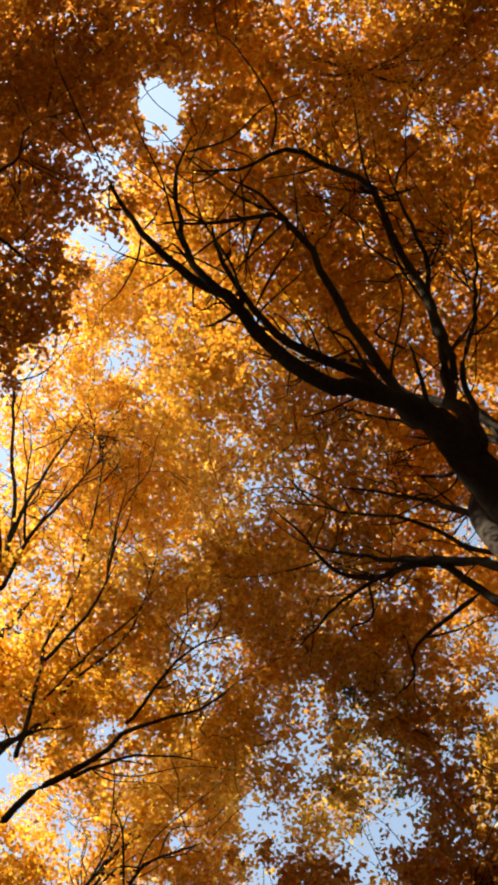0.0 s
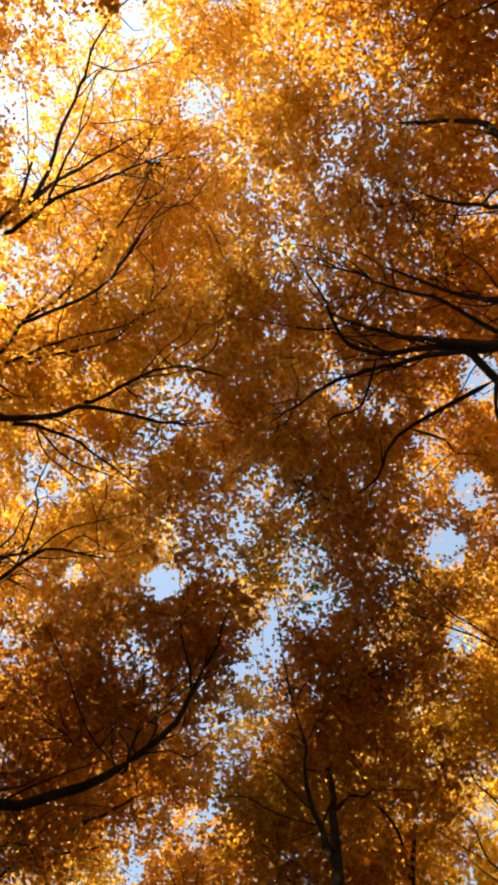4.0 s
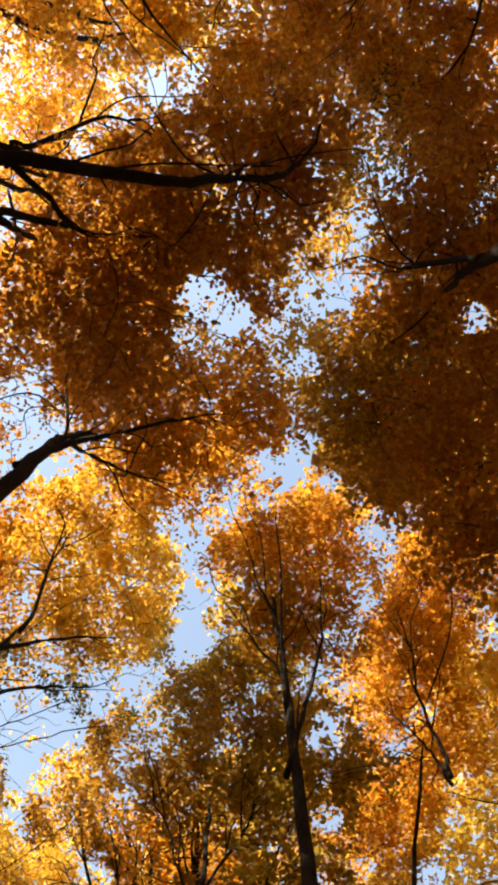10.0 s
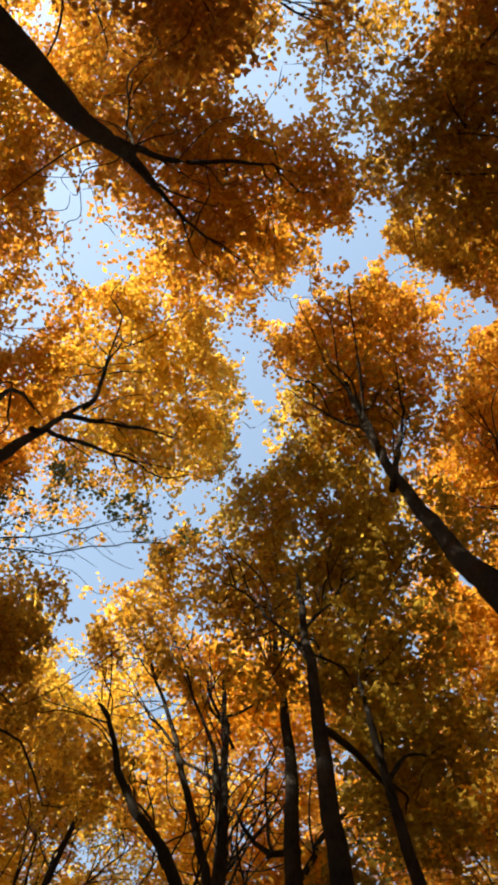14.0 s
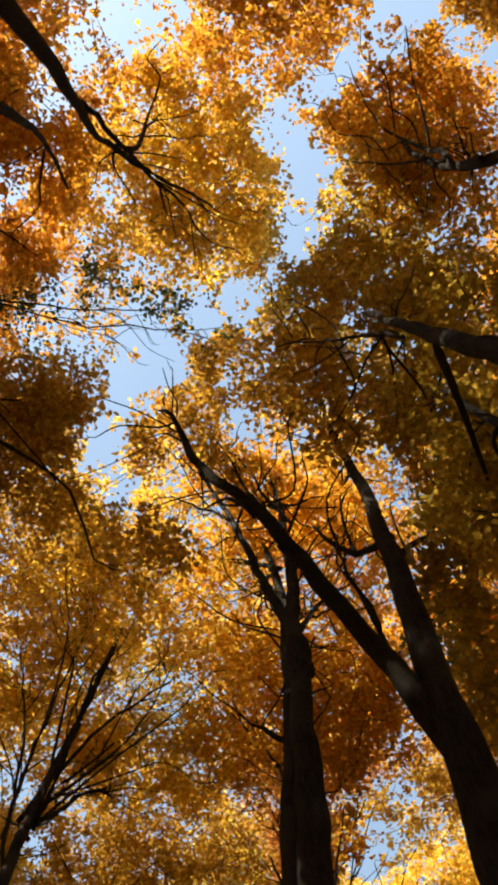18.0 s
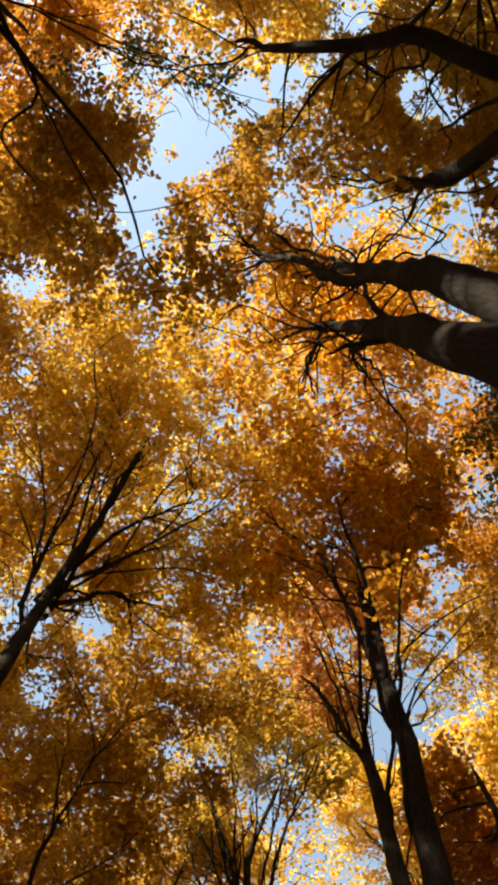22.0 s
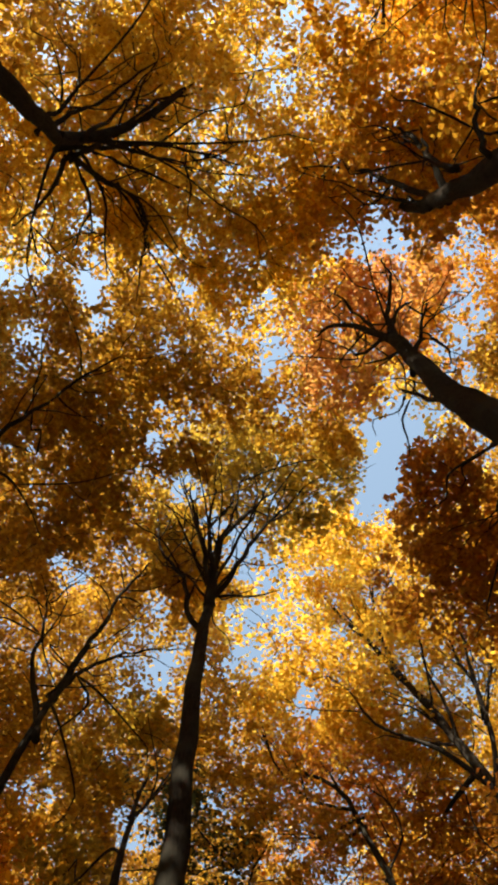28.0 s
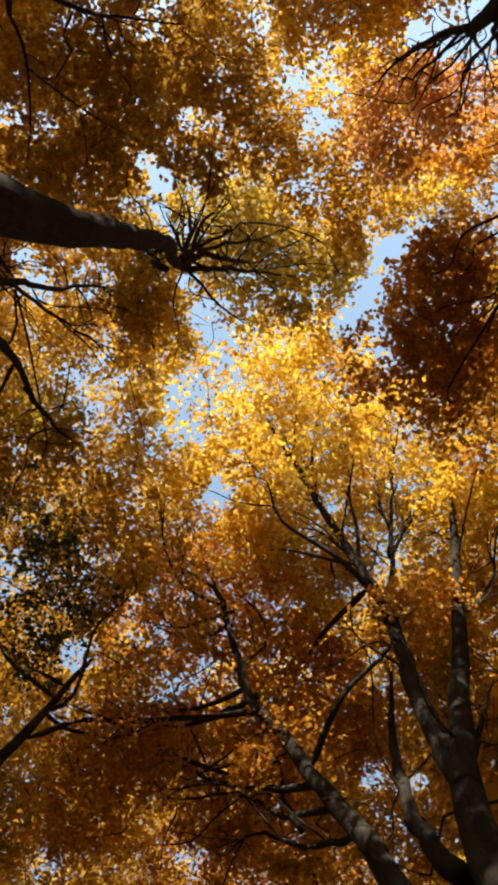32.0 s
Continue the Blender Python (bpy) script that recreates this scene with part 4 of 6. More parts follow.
gap(1.82, 38.94, 0.45, 0.42, 0.25, 0.65)
gap(-0.58, 39.03, 0.42, 0.28, -0.04, 0.43)
gap(-3.17, 39.08, 0.39, 0.35, -0.11, 0.66)
gap(-0.99, 39.14, 0.51, 0.15, 0.08, 0.77)
gap(1.26, 39.52, 0.45, 0.1, 0.09, 0.46)
gap(1.65, 40.07, 0.34, 0.42, 0.24, 0.73)
gap(-0.91, 40.14, 0.28, 0.28, 0.06, 0.73)
gap(1.73, 40.65, 0.27, 0.35, 0.13, 0.55)
gap(5.60, 41.50, 0.44, 0.42, 0.40, 0.61)

# ---- the trees ----
tree("tall tree with a dark leaning trunk and orange crown",
     [(2.59, 3.13, 0.00), (2.39, 3.03, 4.00), (2.16, 2.66, 6.40), (1.63, 1.58, 7.80), (1.38, 1.07, 8.15), (1.24, 0.87, 8.45), (1.04, 0.69, 8.80)], 0.36,
     [(0.095, (1.23, 0.86, 8.40), (0.78, 0.55, 8.40), (0.53, 0.47, 8.35), (0.28, 0.29, 8.50), (0.05, 0.04, 8.80), (-0.19, -0.37, 9.00), (-0.28, -0.60, 9.15), (-0.63, -0.88, 9.60), (-1.03, -1.40, 10.20), (-1.36, -1.93, 10.70), (-1.52, -2.47, 11.20)),
      (0.05, (-0.22, -0.47, 9.05), (-0.56, -0.93, 9.60), (-0.66, -1.51, 10.20), (-0.72, -2.14, 10.80), (-0.46, -2.73, 11.50)),
      (0.08, (1.22, 0.85, 8.60), (0.98, 0.62, 9.50), (0.74, 0.42, 9.80), (0.44, 0.13, 9.90), (0.15, -0.17, 10.20), (-0.07, -0.53, 10.60), (-0.34, -1.18, 11.20), (-0.41, -1.81, 12.00)),
      (0.08, (1.54, 1.22, 8.10), (1.73, 0.79, 9.40), (1.86, 0.28, 10.20), (1.85, -0.27, 10.80), (1.78, -0.80, 11.20), (1.60, -1.69, 11.50), (1.27, -2.06, 11.90), (0.71, -2.60, 12.20), (0.06, -2.53, 12.60), (-0.66, -2.76, 13.00)),
      (0.062, (1.13, 0.74, 8.60), (1.04, 0.35, 9.20), (0.98, -0.01, 9.60), (0.86, -0.42, 10.00), (0.54, -1.25, 10.60), (0.34, -1.53, 10.80), (-0.29, -1.57, 11.20), (-1.10, -1.89, 11.80)),
      (0.03, (0.44, -1.38, 10.70), (0.08, -2.01, 11.30), (-0.10, -2.25, 11.60)),
      (0.05, (1.78, 0.63, 9.60), (1.89, 0.02, 10.60), (2.16, -0.74, 11.40), (2.11, -1.72, 12.40), (2.18, -2.23, 13.00)),
      (0.05, (1.63, 1.37, 8.00), (2.08, 0.71, 10.00), (2.57, 0.15, 11.00), (3.10, -1.22, 12.50)),
      (0.022, (0.27, -1.52, 10.90), (0.08, -1.30, 11.20), (-0.16, -0.89, 11.50)),
      (0.03, (1.42, 1.18, 8.00), (1.29, 1.07, 8.40), (1.08, 1.07, 8.80)),
      (0.03, (0.59, 0.48, 9.00), (0.36, 0.36, 9.40), (0.09, 0.41, 9.80)),
      (0.03, (1.35, 1.32, 8.00), (1.21, 1.41, 8.30), (1.07, 1.40, 8.60)),
      (0.03, (1.03, 0.61, 8.80), (0.86, 0.08, 9.80), (0.63, -0.14, 10.30)),
      (0.04, (1.28, 0.87, 8.40), (1.43, 0.49, 9.20), (1.45, 0.20, 9.80)),
      (0.03, (-0.26, -0.55, 9.10), (-0.50, -0.38, 9.50), (-0.72, -0.38, 10.00)),
      (0.025, (1.60, -1.69, 11.50), (1.95, -1.60, 12.00), (2.47, -1.76, 12.60))],
     [(1.19, -2.25, 13.60, 2.31), (2.60, -0.92, 13.60, 2.04), (-0.16, -1.26, 13.80, 1.81), (2.39, -3.96, 15.00, 2.58), (3.78, -3.20, 15.00, 2.18), (0.19, -4.78, 16.00, 0.96), (0.83, 0.01, 15.00, 1.99)],
     "orange", 1, top=0.3)

tree("broad tree with long dark limbs and orange crown",
     [(2.43, 2.89, 0.00), (2.43, 2.89, 6.00), (2.37, 2.83, 12.00), (4.46, 3.03, 17.00)], 0.26,
     [(0.08, (2.92, 4.04, 11.20), (2.49, 4.27, 12.30), (2.04, 3.92, 13.00), (1.62, 3.90, 13.50), (0.39, 4.10, 14.50), (-0.56, 2.90, 15.50)),
      (0.05, (3.08, 3.52, 11.40), (2.44, 3.49, 12.60), (1.75, 3.22, 13.50), (0.62, 2.92, 14.50), (-0.54, 2.79, 15.50)),
      (0.09, (2.57, 3.48, 11.00), (2.35, 3.65, 12.50), (1.11, 3.76, 14.00), (-0.12, 3.63, 15.00)),
      (0.08, (2.77, 2.87, 11.50), (2.03, 3.01, 14.00), (0.69, 2.66, 15.00)),
      (0.07, (2.72, 1.87, 11.50), (1.85, 1.60, 14.00), (1.29, 1.42, 15.00)),
      (0.08, (2.51, 1.59, 11.00), (2.14, 1.19, 11.80), (1.42, 0.54, 13.50), (0.44, 0.34, 15.00)),
      (0.06, (2.35, 3.65, 12.50), (1.42, 4.14, 14.20), (0.25, 4.81, 15.00), (-0.80, 5.96, 16.00))],
     [(0.86, 1.39, 15.50, 2.06), (2.36, 2.34, 15.50, 1.85), (-0.46, 2.17, 16.50, 1.77), (1.32, 4.90, 15.50, 1.54), (2.86, 3.69, 15.50, 1.44), (-0.07, 4.84, 17.00, 1.71), (2.47, -0.68, 16.00, 1.71)],
     "orange", 2)

tree("tall tree with golden yellow crown and thin dark limbs",
     [(-7.47, 5.54, 0.00), (-7.47, 5.54, 9.00), (-7.17, 5.14, 15.00), (-6.67, 4.54, 20.00)], 0.25,
     [(0.09, (-7.56, 5.90, 13.00), (-6.70, 6.47, 15.50), (-5.32, 6.53, 17.00), (-4.30, 5.96, 17.60), (-1.80, 4.99, 19.00)),
      (0.07, (-6.29, 4.79, 13.00), (-5.90, 3.02, 15.70), (-5.68, 2.52, 16.10), (-5.39, -1.21, 18.00), (-4.98, -2.13, 18.50)),
      (0.05, (-5.68, 2.52, 16.10), (-4.95, 1.35, 17.30), (-4.17, 0.51, 18.00)),
      (0.05, (-5.69, 5.85, 14.00), (-5.54, 5.15, 15.50), (-4.36, 2.83, 17.20), (-3.91, 0.98, 18.00)),
      (0.06, (-6.62, 6.27, 14.50), (-5.37, 6.27, 16.50), (-4.33, 6.00, 17.20), (-2.80, 6.03, 18.00)),
      (0.07, (-5.41, 6.23, 12.40), (-5.15, 6.16, 13.00), (-4.51, 6.12, 13.40), (-3.56, 5.87, 13.80), (-2.53, 5.92, 14.30), (-1.91, 5.89, 14.80)),
      (0.04, (-3.66, 5.73, 14.00), (-3.08, 5.30, 14.40), (-2.49, 5.09, 14.80), (-1.54, 5.07, 15.30)),
      (0.04, (-4.58, 6.30, 13.40), (-4.00, 6.51, 14.00), (-3.41, 6.84, 14.50), (-2.75, 7.29, 15.00)),
      (0.06, (-6.05, 3.71, 14.60), (-5.86, 3.03, 15.00), (-5.67, 2.40, 15.30), (-5.71, 1.33, 15.80)),
      (0.05, (-5.66, 3.23, 15.00), (-5.16, 2.54, 15.40), (-4.42, 2.02, 15.80), (-3.28, 1.17, 16.20)),
      (0.035, (-5.16, 2.54, 15.40), (-4.98, 1.56, 15.90), (-4.90, 0.78, 16.30)),
      (0.04, (-5.08, 4.65, 15.00), (-4.16, 3.97, 15.40), (-3.73, 3.19, 15.80), (-3.25, 1.97, 16.30)),
      (0.03, (-5.31, 5.47, 15.00), (-4.45, 4.91, 15.30), (-3.56, 4.47, 15.70), (-3.07, 3.74, 16.00)),
      (0.035, (-4.92, 5.42, 15.00), (-3.71, 4.84, 15.60), (-3.00, 3.60, 16.20))],
     [(-3.98, 1.21, 18.00, 2.79), (-5.80, 2.37, 18.00, 2.43), (-3.87, 4.22, 18.50, 2.50), (-4.38, -0.87, 18.50, 2.13), (-1.80, -0.09, 18.00, 1.70), (-6.26, 5.81, 18.50, 2.25), (-3.03, -2.17, 19.00, 1.93), (-3.50, 2.08, 18.50, 2.13), (-2.35, 2.43, 18.00, 1.82), (-2.76, -2.29, 18.50, 1.63)],
     "amber", 3, dense=0.85)

tree("tree with a rust-brown crown coloured as shaded",
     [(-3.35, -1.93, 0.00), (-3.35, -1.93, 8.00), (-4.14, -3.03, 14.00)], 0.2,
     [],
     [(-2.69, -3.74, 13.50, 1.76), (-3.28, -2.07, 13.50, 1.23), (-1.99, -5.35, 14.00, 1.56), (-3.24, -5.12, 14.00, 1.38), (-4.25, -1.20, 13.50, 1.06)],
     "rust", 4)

tree("tree with a golden crown and crooked limbs",
     [(-5.89, 9.05, 0.00), (-5.89, 9.05, 8.00), (-5.69, 9.05, 13.00)], 0.2,
     [(0.07, (-5.91, 9.18, 12.00), (-5.37, 9.48, 15.50), (-4.94, 9.11, 17.00)),
      (0.05, (-5.37, 9.48, 15.50), (-4.59, 10.27, 16.50)),
      (0.07, (-5.59, 8.41, 12.00), (-5.57, 9.06, 14.00), (-5.10, 9.24, 15.50), (-4.52, 8.91, 17.00)),
      (0.05, (-5.10, 9.24, 15.50), (-4.31, 9.23, 16.50)),
      (0.06, (-5.69, 9.05, 12.20), (-4.95, 9.05, 12.75), (-4.48, 8.67, 13.30), (-3.88, 8.41, 13.80), (-2.87, 8.48, 14.40)),
      (0.05, (-4.95, 9.05, 12.75), (-4.75, 9.08, 12.90), (-4.59, 9.45, 13.20))],
     [(-6.44, 9.37, 17.50, 1.77), (-4.10, 8.98, 18.00, 1.94), (-6.04, 7.82, 18.00, 1.58), (-3.01, 10.35, 17.00, 1.37), (-3.22, 9.34, 17.50, 1.41), (-5.61, 10.44, 17.00, 1.25), (-5.48, 11.29, 17.00, 1.37)],
     "amber", 5)

tree("tree with a long level limb and brown-orange crown",
     [(-4.95, 9.75, 0.00), (-4.95, 9.75, 6.00), (-4.85, 9.95, 10.00), (-4.49, 10.35, 13.00)], 0.2,
     [(0.085, (-4.60, 9.80, 8.60), (-4.03, 9.70, 8.80), (-3.74, 9.69, 8.90), (-3.22, 9.65, 9.00), (-2.70, 9.61, 9.20), (-2.06, 9.53, 9.55), (-1.70, 9.41, 9.80), (-1.31, 9.18, 10.60), (-0.86, 8.75, 11.60), (-0.77, 8.12, 12.30)),
      (0.06, (-4.72, 10.20, 9.20), (-4.40, 10.18, 10.30), (-3.99, 10.13, 11.30), (-3.67, 10.08, 11.90), (-3.12, 10.19, 12.40), (-2.49, 10.36, 12.90), (-1.98, 10.44, 13.75), (-1.13, 10.37, 14.60)),
      (0.045, (-3.68, 9.73, 8.90), (-3.33, 9.95, 9.00), (-3.15, 10.16, 9.15), (-2.86, 10.22, 9.30)),
      (0.03, (-1.70, 9.41, 9.80), (-1.65, 9.26, 10.30), (-1.22, 9.06, 10.90))],
     [(-3.04, 10.13, 11.50, 1.47), (-1.98, 9.58, 12.00, 1.54), (-3.67, 11.09, 11.20, 1.14), (-1.33, 9.04, 12.50, 1.05), (-1.76, 11.05, 11.50, 0.95), (-2.82, 11.45, 11.00, 0.84), (-1.53, 8.53, 12.00, 1.16), (-2.57, 10.21, 11.50, 1.10)],
     "rust", 6, dense=1.05)

tree("tree with a dark trunk and dense dark rust crown",
     [(0.77, 9.79, 0.00), (0.77, 9.79, 6.50), (0.91, 9.83, 9.50), (1.13, 10.18, 12.00)], 0.17,
     [(0.05, (0.91, 9.83, 9.50), (0.58, 9.82, 12.00), (0.27, 9.32, 13.00))],
     [(1.91, 8.64, 13.00, 1.44), (1.12, 9.58, 12.50, 1.21), (2.06, 10.09, 11.50, 1.10), (0.71, 10.96, 13.00, 0.93), (1.47, 9.03, 13.00, 1.44), (0.88, 9.83, 13.50, 1.06), (1.64, 7.88, 14.00, 1.19)],
     "rust", 7, dense=0.8)

tree("tree with a dense ochre-brown crown coloured as shaded",
     [(0.99, 11.91, 0.00), (0.99, 11.91, 6.00), (2.03, 11.94, 9.00), (2.85, 11.39, 13.00)], 0.16,
     [(0.04, (1.98, 12.01, 9.30), (1.79, 12.31, 11.50), (1.15, 12.60, 12.40), (0.47, 12.53, 13.40))],
     [(1.22, 11.61, 12.50, 1.37), (1.93, 12.21, 11.50, 1.10), (0.36, 12.15, 13.00, 0.76), (1.65, 10.69, 13.00, 1.10), (0.55, 11.79, 13.00, 1.44), (1.12, 12.92, 12.50, 0.89), (1.23, 10.30, 13.50, 1.15)],
     "ochre", 8, dense=1.05)

tree("tree with a dark slanting trunk and orange crown",
     [(-3.63, 13.15, 0.00), (-3.63, 13.15, 6.50), (-3.77, 13.09, 9.50), (-3.74, 13.01, 12.30), (-3.50, 13.26, 14.00)], 0.2,
     [(0.06, (-3.85, 13.04, 10.80), (-3.36, 12.93, 12.30), (-2.29, 12.67, 13.50), (-1.40, 12.65, 14.50)),
      (0.045, (-3.74, 13.02, 12.30), (-3.05, 13.60, 13.50), (-2.17, 14.04, 14.50)),
      (0.03, (-3.75, 12.98, 12.30), (-4.00, 12.31, 13.50), (-4.22, 11.42, 14.50))],
     [(-2.97, 12.85, 14.50, 1.43), (-3.78, 12.15, 14.50, 1.24), (-2.24, 12.08, 15.00, 1.29), (-1.97, 13.37, 14.50, 1.24), (-2.84, 13.94, 14.50, 0.96), (-1.39, 12.62, 15.00, 0.99), (-4.84, 11.95, 15.00, 1.09), (-4.26, 10.87, 15.50, 1.34), (-3.27, 10.11, 15.50, 1.24), (-4.98, 13.38, 14.50, 0.57)],
     "orange", 9, top=0.3)

tree("tree with a golden crown and forked dark trunk",
     [(-4.35, 16.55, 0.00), (-4.35, 16.55, 8.00), (-4.53, 16.71, 12.20), (-4.35, 16.58, 13.60)], 0.14,
     [(0.05, (-4.45, 16.68, 12.80), (-3.70, 16.97, 14.00), (-2.83, 17.33, 15.00)),
      (0.05, (-4.38, 16.57, 13.50), (-4.34, 16.12, 14.80), (-4.17, 15.62, 15.80)),
      (0.04, (-4.41, 16.60, 11.00), (-3.83, 17.04, 12.50), (-3.14, 17.80, 14.00))],
     [(-3.87, 15.82, 16.00, 1.39), (-4.95, 15.85, 16.00, 1.28), (-3.02, 16.60, 16.00, 1.17), (-4.18, 17.20, 15.50, 1.24), (-3.00, 15.33, 16.50, 0.88), (-2.46, 17.30, 15.50, 0.72), (-5.65, 16.72, 16.00, 0.96), (-2.58, 16.06, 16.50, 0.77)],
     "gold", 10)

tree("tall slender tree with a dark trunk and orange crown",
     [(-0.03, 16.21, 0.00), (-0.03, 16.21, 5.50), (0.28, 16.71, 8.40), (0.11, 16.55, 12.60), (-0.24, 15.82, 15.00)], 0.165,
     [(0.05, (0.15, 16.60, 12.20), (-0.10, 16.01, 14.00), (-0.82, 15.14, 15.50)),
      (0.05, (0.17, 16.68, 11.00), (0.72, 16.26, 13.50), (0.59, 15.30, 15.00)),
      (0.03, (0.05, 16.47, 12.60), (-0.53, 16.35, 14.00), (-1.10, 16.25, 15.00))],
     [(0.01, 15.14, 15.50, 1.24), (0.88, 15.34, 15.50, 1.13), (-0.66, 15.54, 15.50, 0.82), (0.42, 16.15, 15.00, 1.09), (-0.29, 16.44, 14.50, 0.76), (1.12, 16.56, 14.50, 0.86), (-1.10, 15.35, 16.00, 0.53), (0.38, 14.40, 16.00, 0.75)],
     "orange", 11)

tree("tree with a yellow-orange crown",
     [(1.75, 18.30, 0.00), (1.75, 18.30, 6.00), (2.05, 18.50, 10.00), (2.54, 17.20, 13.00)], 0.10,
     [(0.04, (2.42, 16.72, 11.50), (2.53, 16.84, 14.00), (2.27, 16.02, 15.50)),
      (0.03, (2.31, 16.63, 11.00), (2.62, 17.55, 13.50), (2.29, 17.95, 15.00))],
     [(2.74, 15.51, 16.00, 0.96), (2.74, 16.83, 15.50, 1.13), (3.23, 17.93, 15.00, 0.89), (2.23, 17.63, 15.00, 0.79), (3.10, 19.07, 14.50, 0.86), (2.30, 19.85, 14.50, 0.86)],
     "orange", 12)

tree("tree with a straight dark trunk and ochre crown",
     [(-0.75, 18.60, 0.00), (-0.75, 18.60, 7.00), (-0.77, 18.60, 10.07), (-0.80, 18.60, 12.50)], 0.14,
     [(0.03, (-0.75, 18.79, 10.00), (-1.27, 19.01, 12.00), (-1.96, 19.28, 13.50)),
      (0.03, (-0.73, 18.84, 10.60), (-0.08, 18.83, 12.50), (0.42, 18.77, 14.00))],
     [(-1.04, 18.97, 14.00, 1.10), (0.06, 19.03, 14.00, 1.01), (-1.62, 19.65, 13.50, 0.79), (-0.66, 19.66, 13.00, 0.93), (0.43, 19.51, 13.00, 0.84), (-1.13, 20.12, 12.00, 0.69), (0.08, 20.14, 12.00, 0.77), (-0.22, 18.30, 14.50, 1.43), (-1.08, 18.05, 15.00, 0.89), (0.86, 18.69, 13.50, 1.50), (0.87, 20.06, 12.00, 1.16), (0.93, 21.05, 10.50, 0.79)],
     "ochre", 13, dense=0.85)

tree("tree with orange leaves and thin stems",
     [(-6.60, 19.60, 0.00), (-6.50, 19.50, 7.00), (-6.20, 19.40, 13.00)], 0.13,
     [],
     [(-3.23, 20.93, 14.50, 0.86), (-2.51, 21.48, 14.00, 0.73), (-3.90, 21.56, 14.50, 0.57), (-4.88, 20.58, 14.00, 1.10), (-4.89, 22.17, 13.00, 0.93), (-3.54, 22.37, 12.00, 0.77), (-5.48, 20.53, 13.00, 0.84), (-5.87, 21.62, 13.00, 0.76), (-5.63, 20.75, 13.00, 0.93), (-5.29, 20.71, 12.80, 0.75)],
     "ochre", 14, dense=1.1)

tree("large tree with a thick dark forked trunk and amber crown",
     [(-1.45, 22.75, 0.00), (-1.46, 22.74, 2.50), (-1.50, 22.70, 5.00), (-1.56, 22.66, 6.50), (-1.54, 22.64, 7.40), (-1.47, 22.66, 9.50), (-1.48, 22.70, 11.70), (-1.60, 22.75, 13.30), (-1.75, 22.80, 14.50)], 0.205,
     [(0.155, (-1.48, 22.68, 3.90), (-1.42, 22.50, 5.00), (-1.44, 22.37, 5.70), (-1.46, 22.30, 6.40), (-1.48, 22.20, 7.50), (-1.48, 22.12, 8.80), (-1.48, 21.98, 11.40), (-1.55, 21.85, 13.80), (-1.70, 21.80, 15.00)),
      (0.08, (-1.48, 22.12, 8.80), (-1.78, 22.12, 10.70), (-2.27, 21.89, 12.50), (-2.80, 21.68, 14.00), (-3.40, 21.17, 15.50)),
      (0.03, (-2.35, 21.86, 12.70), (-2.94, 22.01, 14.00), (-3.53, 22.27, 15.00)),
      (0.04, (-1.48, 21.98, 11.40), (-2.10, 21.66, 13.50), (-2.90, 21.10, 15.50)),
      (0.03, (-1.52, 21.90, 13.00), (-2.19, 22.14, 15.00), (-2.92, 22.44, 16.00)),
      (0.035, (-1.55, 21.90, 13.50), (-2.28, 21.47, 15.20), (-3.06, 21.46, 16.00)),
      (0.085, (-1.47, 22.66, 9.00), (-1.38, 22.78, 10.10), (-1.31, 22.95, 11.30), (-1.30, 23.00, 11.60)),
      (0.03, (-1.31, 22.95, 11.30), (-0.71, 23.28, 13.00), (-0.30, 23.76, 14.00)),
      (0.025, (-1.31, 22.95, 11.30), (-0.99, 23.32, 12.80), (-0.60, 23.80, 14.00)),
      (0.025, (-1.35, 22.85, 10.60), (-0.57, 22.79, 12.50), (0.22, 23.32, 14.00)),
      (0.045, (-1.58, 22.74, 13.00), (-2.28, 23.11, 14.20), (-2.90, 23.28, 15.00)),
      (0.04, (-1.55, 22.73, 12.70), (-1.62, 23.31, 14.00), (-1.27, 24.14, 15.20)),
      (0.03, (-1.60, 22.75, 13.20), (-1.50, 23.20, 14.00), (-1.76, 23.70, 15.00)),
      (0.03, (-1.47, 22.68, 10.50), (-1.53, 22.93, 12.30), (-1.79, 23.08, 13.50)),
      (0.045, (-1.49, 22.71, 8.40), (-1.75, 22.84, 8.80), (-1.95, 22.98, 9.10)),
      (0.03, (-1.46, 22.60, 8.50), (-1.55, 21.91, 11.00), (-1.63, 21.70, 13.20))],
     [(-3.52, 21.38, 15.00, 0.99), (-2.68, 21.69, 15.00, 0.99), (-1.81, 22.19, 14.50, 1.05), (-0.84, 22.07, 14.50, 0.96), (-2.30, 22.93, 14.00, 1.01), (-3.82, 20.96, 15.50, 0.62), (-1.26, 21.61, 15.00, 0.79), (-0.24, 23.18, 14.00, 1.01), (-2.55, 23.89, 13.50, 0.88), (0.13, 24.92, 13.40, 0.96), (-1.79, 24.74, 13.60, 0.80)],
     "amber", 15, top=0.2, dense=0.85)

